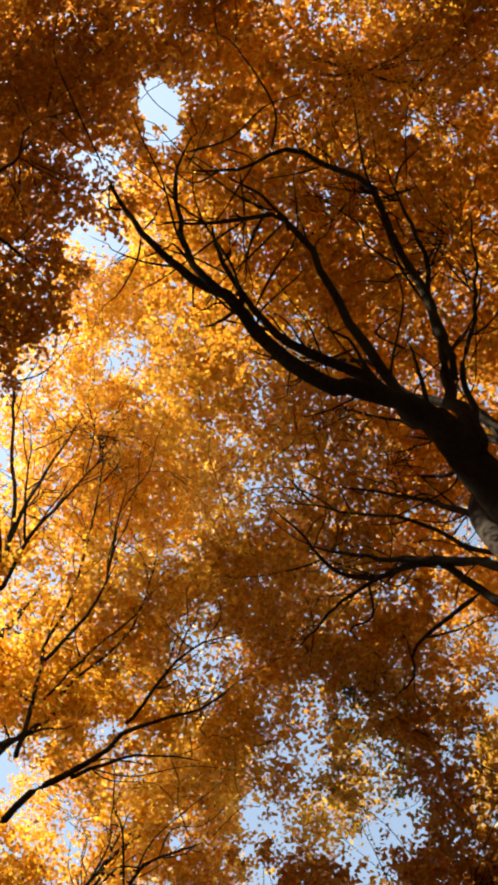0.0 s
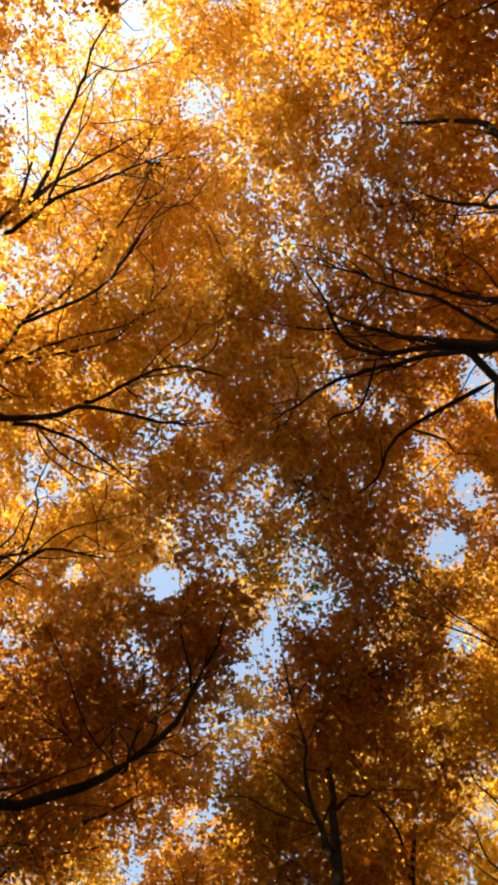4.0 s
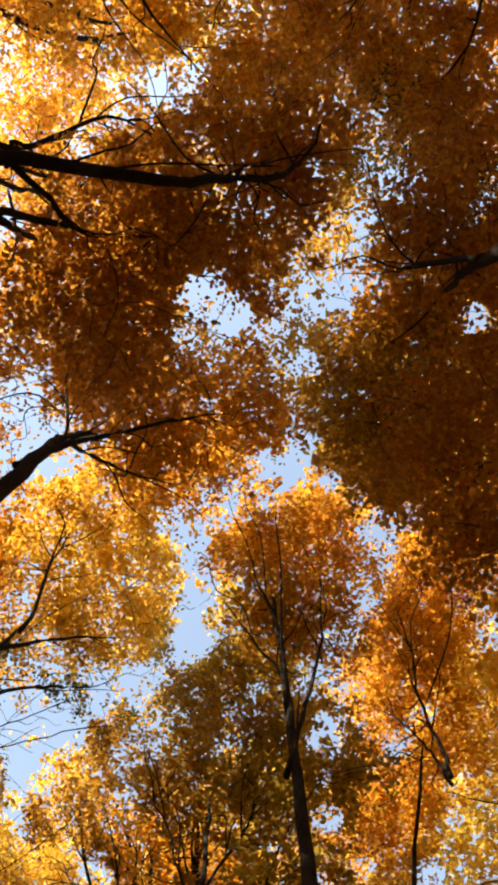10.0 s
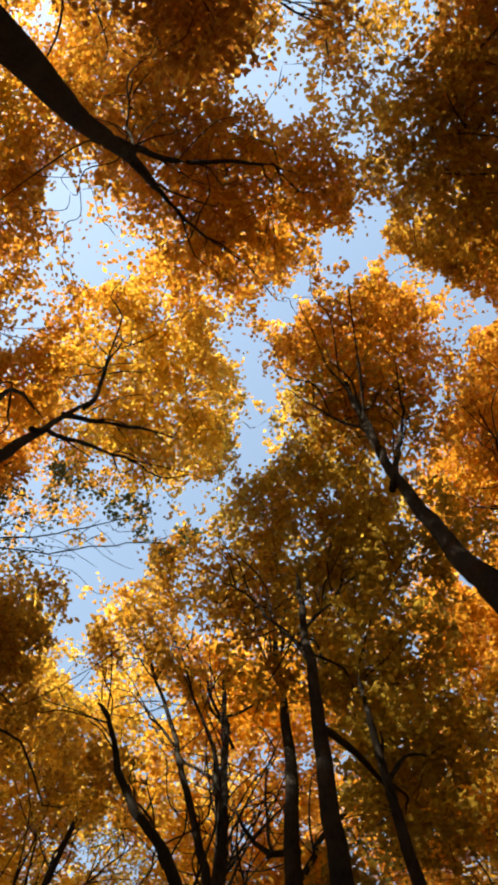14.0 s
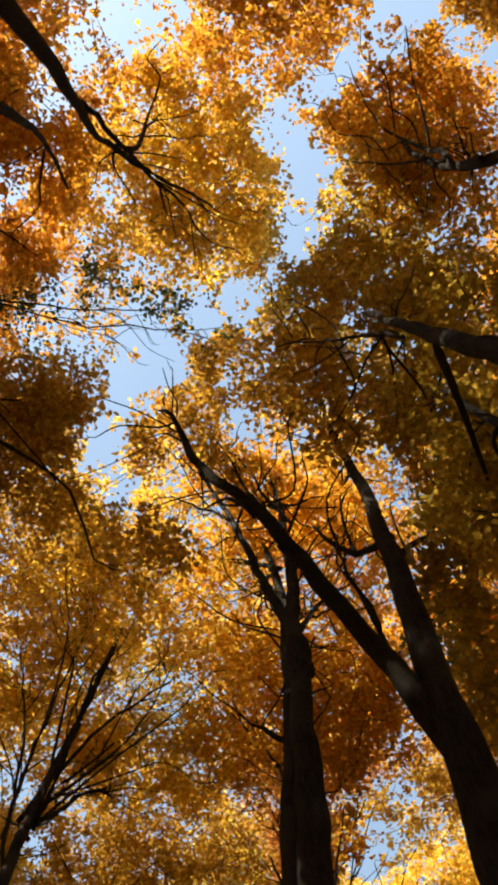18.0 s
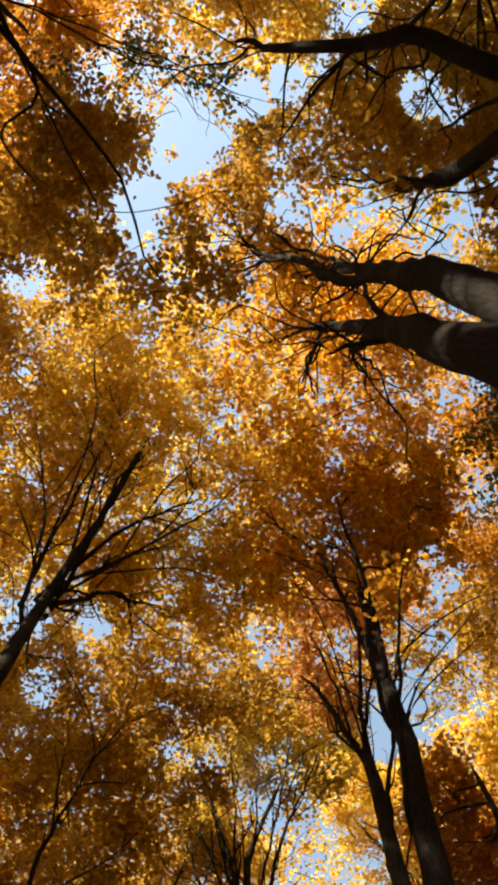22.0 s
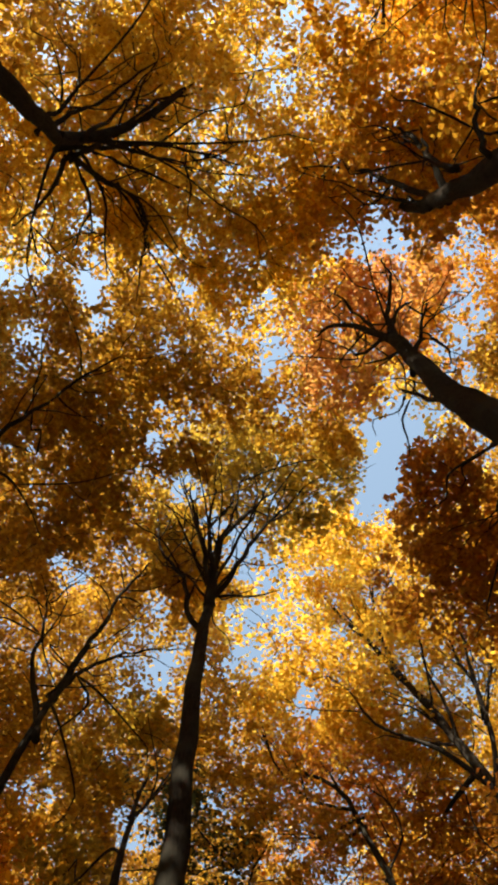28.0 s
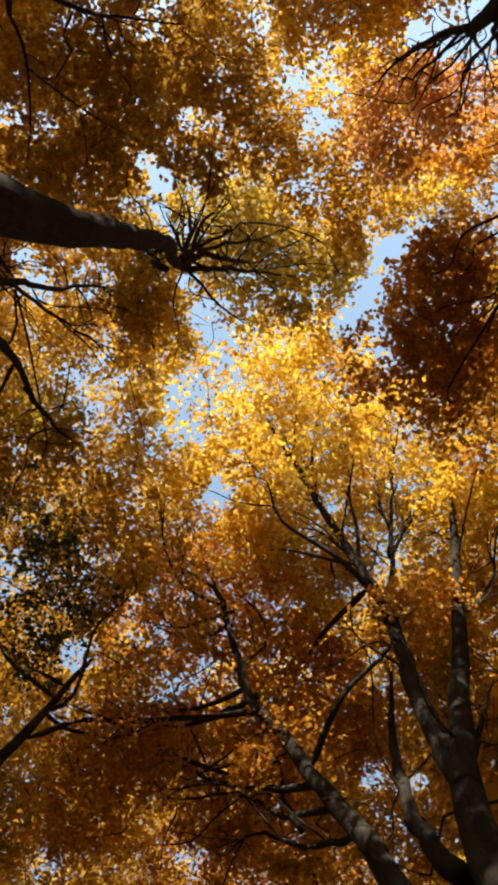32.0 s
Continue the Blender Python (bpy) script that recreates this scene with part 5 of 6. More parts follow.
tree("large tree with two heavy limbs and an olive crown",
     [(-0.75, 21.15, 0.00), (-0.75, 21.15, 3.00), (-0.75, 21.08, 5.00), (-0.76, 21.00, 6.40), (-0.74, 20.90, 7.40), (-0.72, 20.85, 8.40), (-0.67, 20.83, 10.00), (-0.72, 20.73, 12.20), (-0.80, 20.60, 13.40), (-0.90, 20.50, 14.60)], 0.2,
     [(0.1, (-0.76, 21.06, 6.00), (-1.00, 20.96, 6.70), (-1.20, 20.89, 7.00), (-1.60, 20.66, 7.45), (-1.87, 20.51, 7.80), (-2.15, 20.40, 8.45), (-2.68, 20.20, 9.20), (-2.95, 20.05, 9.90), (-3.10, 19.90, 10.20), (-3.30, 19.90, 10.40)),
      (0.03, (-2.15, 20.40, 8.45), (-2.36, 20.51, 9.20), (-2.69, 20.95, 10.00)),
      (0.06, (-0.68, 20.84, 9.30), (-1.00, 21.11, 9.60), (-1.28, 21.08, 9.90), (-1.39, 21.03, 10.20)),
      (0.03, (-0.94, 21.08, 9.60), (-1.01, 20.99, 10.40), (-0.98, 20.85, 11.00)),
      (0.03, (-0.80, 20.60, 13.20), (-0.93, 20.13, 14.50), (-1.49, 19.94, 15.00)),
      (0.03, (-0.75, 20.70, 12.50), (-1.29, 20.51, 14.00), (-1.85, 20.27, 15.00)),
      (0.03, (-0.70, 20.75, 11.80), (-0.73, 21.13, 12.60), (-0.66, 20.81, 13.40)),
      (0.03, (-0.80, 20.60, 13.30), (-0.66, 20.00, 14.50), (-0.33, 19.32, 15.50)),
      (0.05, (-0.70, 20.85, 8.80), (0.17, 21.21, 10.50), (0.73, 20.60, 12.50)),
      (0.03, (-1.05, 20.95, 6.80), (-1.21, 20.86, 8.20), (-1.25, 20.83, 9.00))],
     [(-0.07, 18.36, 14.50, 1.62), (-0.87, 17.51, 15.00, 1.49), (0.23, 16.83, 14.50, 1.53), (-0.98, 19.76, 14.50, 1.15), (-0.08, 19.99, 14.00, 1.01), (0.72, 18.57, 13.50, 1.23), (0.90, 20.17, 12.50, 0.81), (-1.48, 18.60, 15.00, 0.99), (0.85, 21.25, 12.50, 0.65)],
     "olive", 16, dense=0.68)

tree("broad tree with a dark trunk and spreading golden crown",
     [(-5.12, 27.35, 0.00), (-5.12, 27.35, 8.00), (-5.15, 27.34, 11.30), (-5.10, 27.21, 12.50), (-4.74, 26.53, 14.00), (-4.20, 25.20, 15.50)], 0.22,
     [(0.05, (-5.23, 27.34, 12.70), (-4.76, 26.96, 13.60), (-4.09, 26.50, 14.50), (-2.94, 26.22, 15.80)),
      (0.05, (-5.06, 27.43, 12.60), (-4.57, 27.54, 13.40), (-4.16, 27.88, 14.00), (-4.08, 29.19, 15.50)),
      (0.035, (-4.53, 27.56, 13.50), (-4.14, 27.95, 14.30), (-4.01, 28.35, 15.00)),
      (0.045, (-5.38, 27.17, 12.20), (-5.23, 26.37, 13.80), (-4.76, 24.92, 15.60)),
      (0.05, (-5.07, 27.33, 12.70), (-4.70, 26.43, 14.00), (-4.44, 25.75, 14.80), (-3.89, 24.84, 16.00)),
      (0.045, (-5.13, 27.60, 12.40), (-5.56, 28.19, 13.30), (-6.18, 28.61, 14.20)),
      (0.035, (-5.02, 27.52, 12.70), (-4.93, 27.89, 13.50), (-5.20, 28.63, 14.50)),
      (0.03, (-4.99, 27.41, 12.80), (-4.66, 27.94, 14.00), (-4.64, 28.94, 15.30)),
      (0.04, (-5.20, 27.40, 11.50), (-5.55, 26.36, 13.50), (-6.11, 25.44, 15.00)),
      (0.04, (-4.97, 27.13, 12.60), (-4.95, 26.20, 14.40), (-5.00, 25.10, 16.00)),
      (0.035, (-4.91, 27.12, 12.70), (-3.81, 26.72, 14.20), (-3.08, 25.77, 15.70)),
      (0.03, (-5.00, 27.22, 13.00), (-3.67, 27.08, 14.80), (-2.71, 27.38, 16.00)),
      (0.03, (-5.10, 27.41, 12.00), (-5.48, 28.60, 13.20), (-5.26, 29.06, 14.00))],
     [(-5.71, 24.59, 16.00, 1.81), (-4.24, 23.55, 16.00, 1.71), (-4.41, 26.06, 15.50, 1.75), (-2.71, 24.67, 15.50, 1.54), (-2.94, 26.71, 15.00, 1.49), (-5.90, 26.60, 15.00, 1.49), (-1.67, 25.59, 15.00, 1.09), (-4.10, 27.57, 14.50, 1.15), (-2.27, 27.83, 14.50, 1.15), (-5.80, 22.70, 16.50, 1.32), (-4.53, 22.04, 17.00, 0.91), (-2.22, 27.57, 14.50, 1.15), (-1.49, 25.47, 15.50, 1.34), (-4.95, 24.86, 15.00, 1.49)],
     "gold", 17)

tree("tree with a dark trunk and orange-brown crown",
     [(-0.62, 27.20, 0.00), (-0.62, 27.20, 5.00), (-0.55, 27.16, 6.90), (-0.50, 27.05, 7.90), (-0.45, 26.94, 9.10), (-0.44, 26.87, 10.70), (-0.40, 26.70, 12.00), (-0.55, 26.50, 13.50)], 0.21,
     [(0.05, (-0.44, 26.90, 10.20), (-0.72, 25.93, 12.00), (-0.95, 25.25, 14.00)),
      (0.05, (-0.44, 26.87, 10.70), (-1.06, 26.25, 13.00), (-2.02, 26.18, 14.50)),
      (0.04, (-0.62, 26.83, 9.30), (-0.69, 26.57, 10.20), (-0.81, 25.87, 11.50)),
      (0.03, (-0.61, 26.91, 8.00), (-0.50, 25.93, 10.00), (-0.33, 25.19, 11.00)),
      (0.035, (-0.47, 26.92, 10.70), (-0.69, 26.64, 12.20), (-1.03, 26.48, 13.50))],
     [(-0.73, 25.67, 13.00, 0.93), (-0.05, 26.16, 12.50, 0.97), (0.68, 25.03, 13.50, 0.88), (-0.34, 25.49, 14.00, 1.19), (0.58, 26.02, 13.50, 1.06), (-1.05, 26.79, 13.50, 0.88), (0.30, 24.51, 14.50, 1.05), (-0.40, 24.90, 14.00, 1.29), (-0.37, 25.87, 10.50, 0.49)],
     "orange", 18, top=0.3)

tree("tree with a dark bent trunk and reddish crown",
     [(-0.20, 29.00, 0.00), (-0.20, 29.00, 5.00), (-0.14, 28.92, 7.60), (-0.08, 28.85, 8.70), (-0.16, 28.72, 9.50), (-0.23, 28.52, 10.75), (-0.32, 28.42, 11.30)], 0.22,
     [(0.06, (-0.30, 28.47, 11.20), (-0.49, 28.40, 11.80), (-0.71, 28.43, 12.80), (-1.02, 28.75, 14.00)),
      (0.05, (-0.26, 28.49, 11.00), (-0.28, 28.16, 12.00), (-0.23, 27.50, 13.30), (-0.41, 27.17, 14.20)),
      (0.045, (-0.29, 28.40, 11.40), (-0.11, 28.02, 12.40), (0.21, 27.72, 13.20)),
      (0.045, (-0.11, 28.75, 10.10), (0.13, 28.33, 11.40), (0.62, 28.34, 12.00), (0.76, 28.34, 12.20)),
      (0.03, (-0.34, 28.49, 11.40), (-0.45, 28.68, 12.20), (-0.69, 28.72, 13.20)),
      (0.03, (-0.49, 28.40, 11.80), (-0.68, 28.19, 13.00), (-0.94, 27.88, 14.00)),
      (0.03, (-0.18, 28.63, 10.60), (-0.15, 28.80, 11.40), (-0.33, 28.88, 12.50)),
      (0.04, (0.07, 28.89, 9.00), (-0.08, 28.98, 11.00)),
      (0.03, (0.11, 28.34, 11.40), (0.18, 28.01, 12.20), (0.48, 27.72, 13.00))],
     [(-0.67, 28.04, 15.00, 0.99), (-0.05, 27.43, 15.00, 0.89), (-0.86, 28.80, 14.50, 0.76), (0.28, 28.32, 14.00, 0.55), (-0.23, 29.07, 14.00, 0.73), (0.70, 27.02, 14.50, 0.57)],
     "red", 19, top=0.35)

tree("tree with a dark winding trunk and olive yellow crown",
     [(-1.19, 33.28, 0.00), (-1.19, 33.28, 5.00), (-1.35, 32.89, 9.00), (-1.39, 32.75, 10.35), (-1.34, 32.77, 12.20), (-1.38, 32.37, 13.80), (-0.76, 31.77, 15.50)], 0.165,
     [(0.05, (-1.29, 32.74, 12.40), (-0.78, 32.09, 14.20), (-0.06, 31.42, 16.00)),
      (0.05, (-1.38, 32.73, 12.30), (-1.76, 32.45, 14.00), (-2.19, 32.12, 15.50)),
      (0.05, (-1.39, 32.94, 11.50), (-2.06, 32.90, 13.50), (-2.51, 32.66, 15.00)),
      (0.03, (-1.28, 32.75, 12.20), (-0.64, 32.85, 13.00), (-0.17, 32.77, 13.60)),
      (0.035, (-1.35, 32.70, 11.95), (-1.81, 32.47, 13.10), (-2.35, 32.17, 14.40)),
      (0.04, (-1.35, 32.70, 11.95), (-1.74, 32.18, 13.20), (-2.19, 31.77, 15.00)),
      (0.04, (-1.35, 32.70, 11.95), (-1.59, 32.04, 13.30), (-1.87, 31.31, 15.20)),
      (0.04, (-1.35, 32.70, 11.95), (-1.30, 32.10, 13.20), (-1.29, 31.34, 15.20)),
      (0.035, (-1.35, 32.70, 11.95), (-1.10, 32.12, 13.20), (-0.74, 31.00, 15.40)),
      (0.03, (-1.35, 32.70, 11.95), (-1.08, 32.52, 12.90), (-0.81, 32.03, 13.80)),
      (0.025, (-1.35, 32.70, 11.95), (-1.76, 32.76, 12.80), (-2.12, 32.85, 13.40))],
     [(-1.09, 31.76, 16.00, 1.17), (-0.20, 31.00, 16.00, 1.07), (-2.02, 31.72, 16.00, 1.07), (-0.19, 31.81, 15.50, 0.82), (0.55, 30.52, 16.00, 0.75), (-2.23, 32.90, 15.00, 0.69), (-1.49, 30.92, 16.50, 0.99), (0.54, 31.34, 15.50, 0.62), (-2.78, 32.20, 16.00, 0.75)],
     "olive", 20)

tree("tree with a forked trunk and ochre-brown crown",
     [(-3.30, 35.50, 0.00), (-3.30, 35.50, 7.00), (-2.97, 34.15, 10.00), (-2.92, 34.29, 12.00)], 0.13,
     [(0.06, (-2.96, 34.32, 11.50), (-2.74, 34.14, 14.00), (-2.35, 33.60, 16.00)),
      (0.05, (-2.97, 34.15, 10.00), (-3.61, 34.47, 12.50), (-4.04, 34.40, 15.00)),
      (0.04, (-2.99, 34.31, 11.30), (-2.47, 34.43, 13.00), (-1.31, 34.64, 14.50))],
     [(-4.02, 34.99, 16.00, 1.28), (-2.79, 35.21, 16.00, 1.17), (-2.49, 36.32, 15.00, 0.99), (-3.13, 36.99, 14.00, 1.01), (-1.46, 36.67, 14.00, 0.83), (-2.15, 37.41, 13.00, 0.93)],
     "ochre", 21)

tree("tree with a dense crown of ochre-brown, coloured as shaded",
     [(-4.32, 31.27, 0.00), (-4.32, 31.27, 8.00), (-4.87, 31.79, 12.00)], 0.16,
     [(0.05, (-4.83, 31.74, 11.00), (-4.45, 30.75, 13.00), (-3.74, 29.83, 14.00))],
     [(-4.65, 30.32, 14.00, 1.19), (-4.65, 31.80, 13.50, 1.23), (-3.46, 31.10, 14.00, 1.10), (-2.91, 29.88, 14.50, 0.96), (-3.37, 32.35, 13.50, 0.97), (-4.18, 32.96, 13.00, 0.93), (-2.55, 31.50, 14.00, 0.73), (-2.04, 30.14, 15.00, 0.79), (-3.94, 29.13, 14.50, 0.96)],
     "ochre", 22, dense=1.0)

tree("large tree with many ascending dark limbs and golden crown",
     [(4.00, 34.90, 0.00), (4.00, 34.90, 6.00), (4.23, 35.02, 8.00), (4.56, 34.82, 9.60), (4.85, 34.37, 11.60), (4.86, 33.59, 13.60), (4.62, 32.76, 15.20)], 0.27,
     [(0.15, (4.28, 34.96, 8.50), (4.43, 35.09, 9.60), (4.40, 35.02, 11.00), (4.34, 34.82, 12.50), (3.93, 34.67, 13.80), (3.50, 34.59, 14.90), (2.87, 34.41, 15.80), (2.21, 34.20, 16.60), (1.25, 33.87, 17.60)),
      (0.11, (4.01, 35.23, 7.30), (4.11, 35.47, 8.00), (4.33, 35.63, 9.20), (4.48, 35.57, 10.60), (4.49, 35.21, 12.00)),
      (0.05, (2.87, 34.41, 15.80), (2.36, 33.82, 16.80), (2.17, 32.90, 17.80)),
      (0.06, (4.27, 34.79, 12.80), (4.16, 34.08, 14.80), (3.71, 33.56, 16.00), (3.10, 33.00, 17.30)),
      (0.045, (4.16, 34.08, 14.80), (3.61, 32.80, 16.80), (2.84, 32.20, 17.80)),
      (0.04, (4.24, 34.17, 14.50), (4.40, 33.23, 15.80), (4.38, 32.55, 16.50)),
      (0.04, (4.81, 33.26, 14.30), (4.72, 33.39, 14.90), (4.68, 33.86, 15.40)),
      (0.04, (4.89, 34.12, 12.20), (5.49, 33.44, 13.60), (5.47, 32.33, 15.20)),
      (0.05, (4.35, 34.97, 8.50), (4.88, 34.65, 10.00), (5.28, 34.32, 11.20)),
      (0.035, (3.70, 34.68, 14.50), (3.17, 34.82, 15.40), (2.73, 35.22, 16.00)),
      (0.03, (3.45, 34.59, 15.00), (3.21, 33.73, 16.20), (2.69, 33.29, 17.00))],
     [(2.83, 33.47, 17.00, 1.48), (3.42, 32.39, 17.00, 1.37), (1.44, 33.17, 17.50, 1.18), (0.63, 32.93, 17.50, 0.94), (4.72, 32.88, 16.00, 1.28), (3.83, 34.17, 16.00, 1.17), (2.95, 34.75, 16.50, 1.10), (4.13, 31.17, 16.50, 1.21), (1.53, 34.24, 17.00, 1.03), (5.67, 33.73, 15.00, 1.09), (4.08, 35.02, 15.00, 1.09)],
     "gold", 23)

tree("tree with long crooked limbs and rust-orange crown",
     [(3.98, 35.86, 0.00), (3.98, 35.86, 6.50), (4.13, 35.97, 8.20), (4.16, 36.43, 9.80), (4.02, 36.69, 10.70), (3.83, 36.84, 11.60), (3.47, 37.19, 12.90), (3.24, 37.12, 13.60), (2.78, 36.96, 14.70), (2.38, 36.85, 15.40), (1.51, 37.23, 16.40), (0.83, 36.73, 17.40)], 0.2,
     [(0.06, (3.47, 37.19, 12.80), (3.24, 38.54, 13.80), (2.43, 39.83, 15.00)),
      (0.05, (3.37, 37.27, 13.10), (3.07, 38.50, 14.00), (2.16, 39.72, 15.20)),
      (0.045, (2.86, 37.02, 14.60), (2.55, 37.85, 15.20), (1.78, 38.39, 16.00)),
      (0.06, (4.09, 36.65, 10.50), (4.05, 37.43, 11.30), (3.88, 38.23, 12.30), (3.33, 39.08, 13.60), (2.90, 39.94, 14.40)),
      (0.05, (4.19, 36.44, 9.90), (4.25, 37.45, 11.00), (4.03, 38.14, 12.00), (3.77, 39.59, 13.40)),
      (0.04, (4.23, 37.15, 10.40), (4.16, 37.32, 11.40), (4.04, 37.16, 12.40), (3.84, 36.89, 13.40)),
      (0.05, (4.25, 36.28, 9.20), (4.37, 37.24, 10.20), (4.23, 38.12, 11.40), (4.45, 39.04, 12.00)),
      (0.055, (3.40, 37.12, 12.20), (2.85, 37.78, 12.45), (2.10, 38.98, 13.25), (1.37, 39.53, 13.80)),
      (0.045, (3.95, 36.95, 11.40), (3.92, 37.94, 12.20), (3.11, 38.72, 13.00), (2.42, 39.44, 13.60)),
      (0.035, (2.73, 36.78, 14.40), (2.45, 37.69, 14.90), (1.70, 38.25, 15.40)),
      (0.04, (2.55, 36.85, 14.80), (1.81, 37.09, 15.20), (0.91, 36.47, 15.40), (0.65, 36.35, 16.00)),
      (0.03, (3.24, 37.12, 13.60), (3.47, 36.69, 14.60), (2.89, 36.61, 15.50)),
      (0.03, (2.39, 36.84, 15.40), (1.88, 36.62, 16.40), (1.83, 35.88, 17.30))],
     [(2.55, 36.37, 16.00, 1.28), (1.99, 37.42, 16.00, 1.17), (3.67, 36.40, 15.50, 1.13), (3.26, 37.89, 15.00, 1.09), (2.10, 38.68, 15.50, 1.03), (4.66, 36.73, 14.50, 1.05), (4.31, 38.04, 14.00, 1.01), (3.50, 39.36, 14.00, 1.01), (5.69, 36.95, 13.50, 0.88), (2.48, 40.50, 14.80, 1.08), (2.98, 41.53, 14.00, 1.01), (4.70, 39.25, 13.00, 0.93), (4.11, 37.27, 11.50, 0.81), (2.62, 38.91, 12.50, 0.89), (4.55, 34.50, 12.50, 0.81)],
     "rust", 24, top=0.08, dense=1.4)

tree("tree with a low dense dark olive crown",
     [(0.17, 19.39, 0.00), (0.17, 19.39, 5.00), (0.07, 19.39, 11.00)], 0.13,
     [],
     [(0.49, 19.43, 11.20, 1.21), (0.70, 20.49, 9.80, 0.91), (0.24, 21.61, 8.60, 0.67), (1.18, 18.05, 12.50, 1.13), (0.18, 18.71, 12.80, 0.91), (0.46, 21.89, 8.00, 0.57), (0.48, 20.34, 10.50, 0.59), (-0.18, 20.92, 8.80, 0.43), (0.77, 20.11, 8.80, 0.55), (1.16, 19.66, 10.00, 0.70), (0.28, 19.77, 10.00, 0.60), (0.06, 19.80, 11.60, 0.65)],
     "olive", 25, dense=1.3)

tree("tree with a dense rust-brown crown coloured as shaded",
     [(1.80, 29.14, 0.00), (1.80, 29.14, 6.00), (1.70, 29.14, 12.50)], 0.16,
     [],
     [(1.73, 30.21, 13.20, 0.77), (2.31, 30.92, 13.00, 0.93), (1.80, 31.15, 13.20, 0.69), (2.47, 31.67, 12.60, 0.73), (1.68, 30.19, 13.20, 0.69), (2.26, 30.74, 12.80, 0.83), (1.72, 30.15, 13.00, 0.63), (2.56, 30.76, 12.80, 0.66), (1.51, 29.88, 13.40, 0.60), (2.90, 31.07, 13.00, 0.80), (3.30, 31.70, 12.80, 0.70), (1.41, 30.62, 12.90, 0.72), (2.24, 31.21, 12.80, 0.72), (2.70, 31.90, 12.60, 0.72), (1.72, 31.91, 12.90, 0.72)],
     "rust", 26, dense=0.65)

tree("slender young tree with a thin dark stem",
     [(-1.60, 34.26, 0.00), (-1.60, 34.26, 7.00), (-1.60, 34.41, 8.40), (-1.54, 34.90, 10.00), (-1.38, 35.56, 12.00)], 0.09,
     [(0.03, (-1.51, 34.97, 10.20), (-1.23, 35.41, 11.50), (-0.96, 35.74, 13.00))],
     [(-1.71, 36.02, 14.00, 0.64), (-2.37, 37.05, 14.00, 0.73), (-2.15, 36.87, 11.00, 0.77), (-1.62, 35.93, 9.00, 0.60)],
     "olive", 27)

tree("tree with a slanting thin dark trunk and orange crown",
     [(-5.23, 16.78, 0.00), (-5.23, 16.78, 7.00), (-5.23, 16.78, 10.44), (-5.72, 16.58, 14.00), (-5.55, 17.35, 15.50)], 0.13,
     [],
     [(-5.98, 16.85, 15.50, 0.93), (-6.47, 18.21, 15.50, 0.82), (-6.38, 18.43, 15.50, 0.62)],
     "orange", 28)

tree("low tree with a dense dark rust-brown crown",
     [(0.78, 9.33, 0.00), (0.78, 9.33, 3.50), (0.58, 9.33, 7.00)], 0.11,
     [(0.04, (0.89, 9.69, 5.50), (1.22, 10.67, 7.00), (1.06, 11.14, 8.30))],
     [(1.24, 11.10, 9.00, 0.77), (0.88, 11.89, 8.60, 0.62), (1.34, 12.12, 8.00, 0.62), (0.61, 11.45, 9.20, 0.51), (1.48, 10.33, 9.50, 0.59), (0.96, 12.44, 8.00, 0.52)],
     "rust", 29, dense=1.7, leaf=0.055)

tree("tree with a rust-brown crown",
     [(-9.00, -3.00, 0), (-9.06, -3.08, 6), (-8.92, -2.70, 14.97)], 0.17, [],
     [(-7.10, -3.00, 15.58, 1.69), (-8.41, -1.19, 14.18, 1.68), (-10.54, -1.88, 15.07, 1.62), (-10.54, -4.12, 14.13, 1.95), (-8.41, -4.81, 15.58, 1.56)],
     "rust", 100)

tree("tree with a golden yellow crown",
     [(-10.00, 12.00, 0), (-10.09, 11.69, 6), (-10.24, 12.52, 15.49)], 0.17, [],
     [(-8.97, 13.60, 14.45, 1.77), (-11.20, 13.47, 16.67, 1.98), (-11.77, 11.31, 15.52, 1.78), (-9.89, 10.10, 14.46, 1.50), (-8.16, 11.52, 16.35, 1.63)],
     "gold", 101)

tree("tree with an orange crown",
     [(-9.50, 20.00, 0), (-9.61, 19.84, 6), (-9.62, 19.65, 14.52)], 0.16, [],
     [(-10.29, 21.73, 15.69, 1.92), (-11.39, 19.78, 14.64, 1.96), (-9.87, 18.14, 14.95, 1.89), (-7.84, 19.07, 15.57, 1.67), (-8.10, 21.29, 15.67, 1.74)],
     "orange", 102)

tree("tree with an ochre-brown crown",
     [(-8.50, 23.50, 0), (-8.55, 23.64, 6), (-8.01, 23.22, 15.17)], 0.19, [],
     [(-10.38, 23.77, 15.85, 1.72), (-9.34, 21.79, 16.14, 1.94), (-7.13, 22.18, 14.56, 1.56), (-6.82, 24.39, 16.21, 1.92), (-8.83, 25.37, 14.61, 1.98)],
     "ochre", 103)

tree("tree with a golden yellow crown",
     [(-9.00, 31.00, 0), (-8.98, 31.34, 6), (-8.67, 31.02, 14.80)], 0.14, [],
     [(-10.24, 29.56, 14.18, 1.64), (-8.02, 29.37, 16.91, 1.88), (-7.15, 31.43, 15.28, 1.53), (-8.84, 32.89, 14.33, 1.60), (-10.75, 31.73, 14.61, 1.60)],
     "gold", 104)

tree("tree with an orange crown",
     [(-6.50, 41.00, 0), (-6.22, 41.28, 6), (-6.34, 41.12, 15.36)], 0.14, [],
     [(-5.96, 39.18, 15.39, 1.55), (-4.60, 40.95, 15.15, 1.98), (-5.87, 42.79, 16.69, 1.80), (-8.01, 42.16, 15.35, 1.93), (-8.06, 39.92, 16.70, 1.97)],
     "orange", 105)

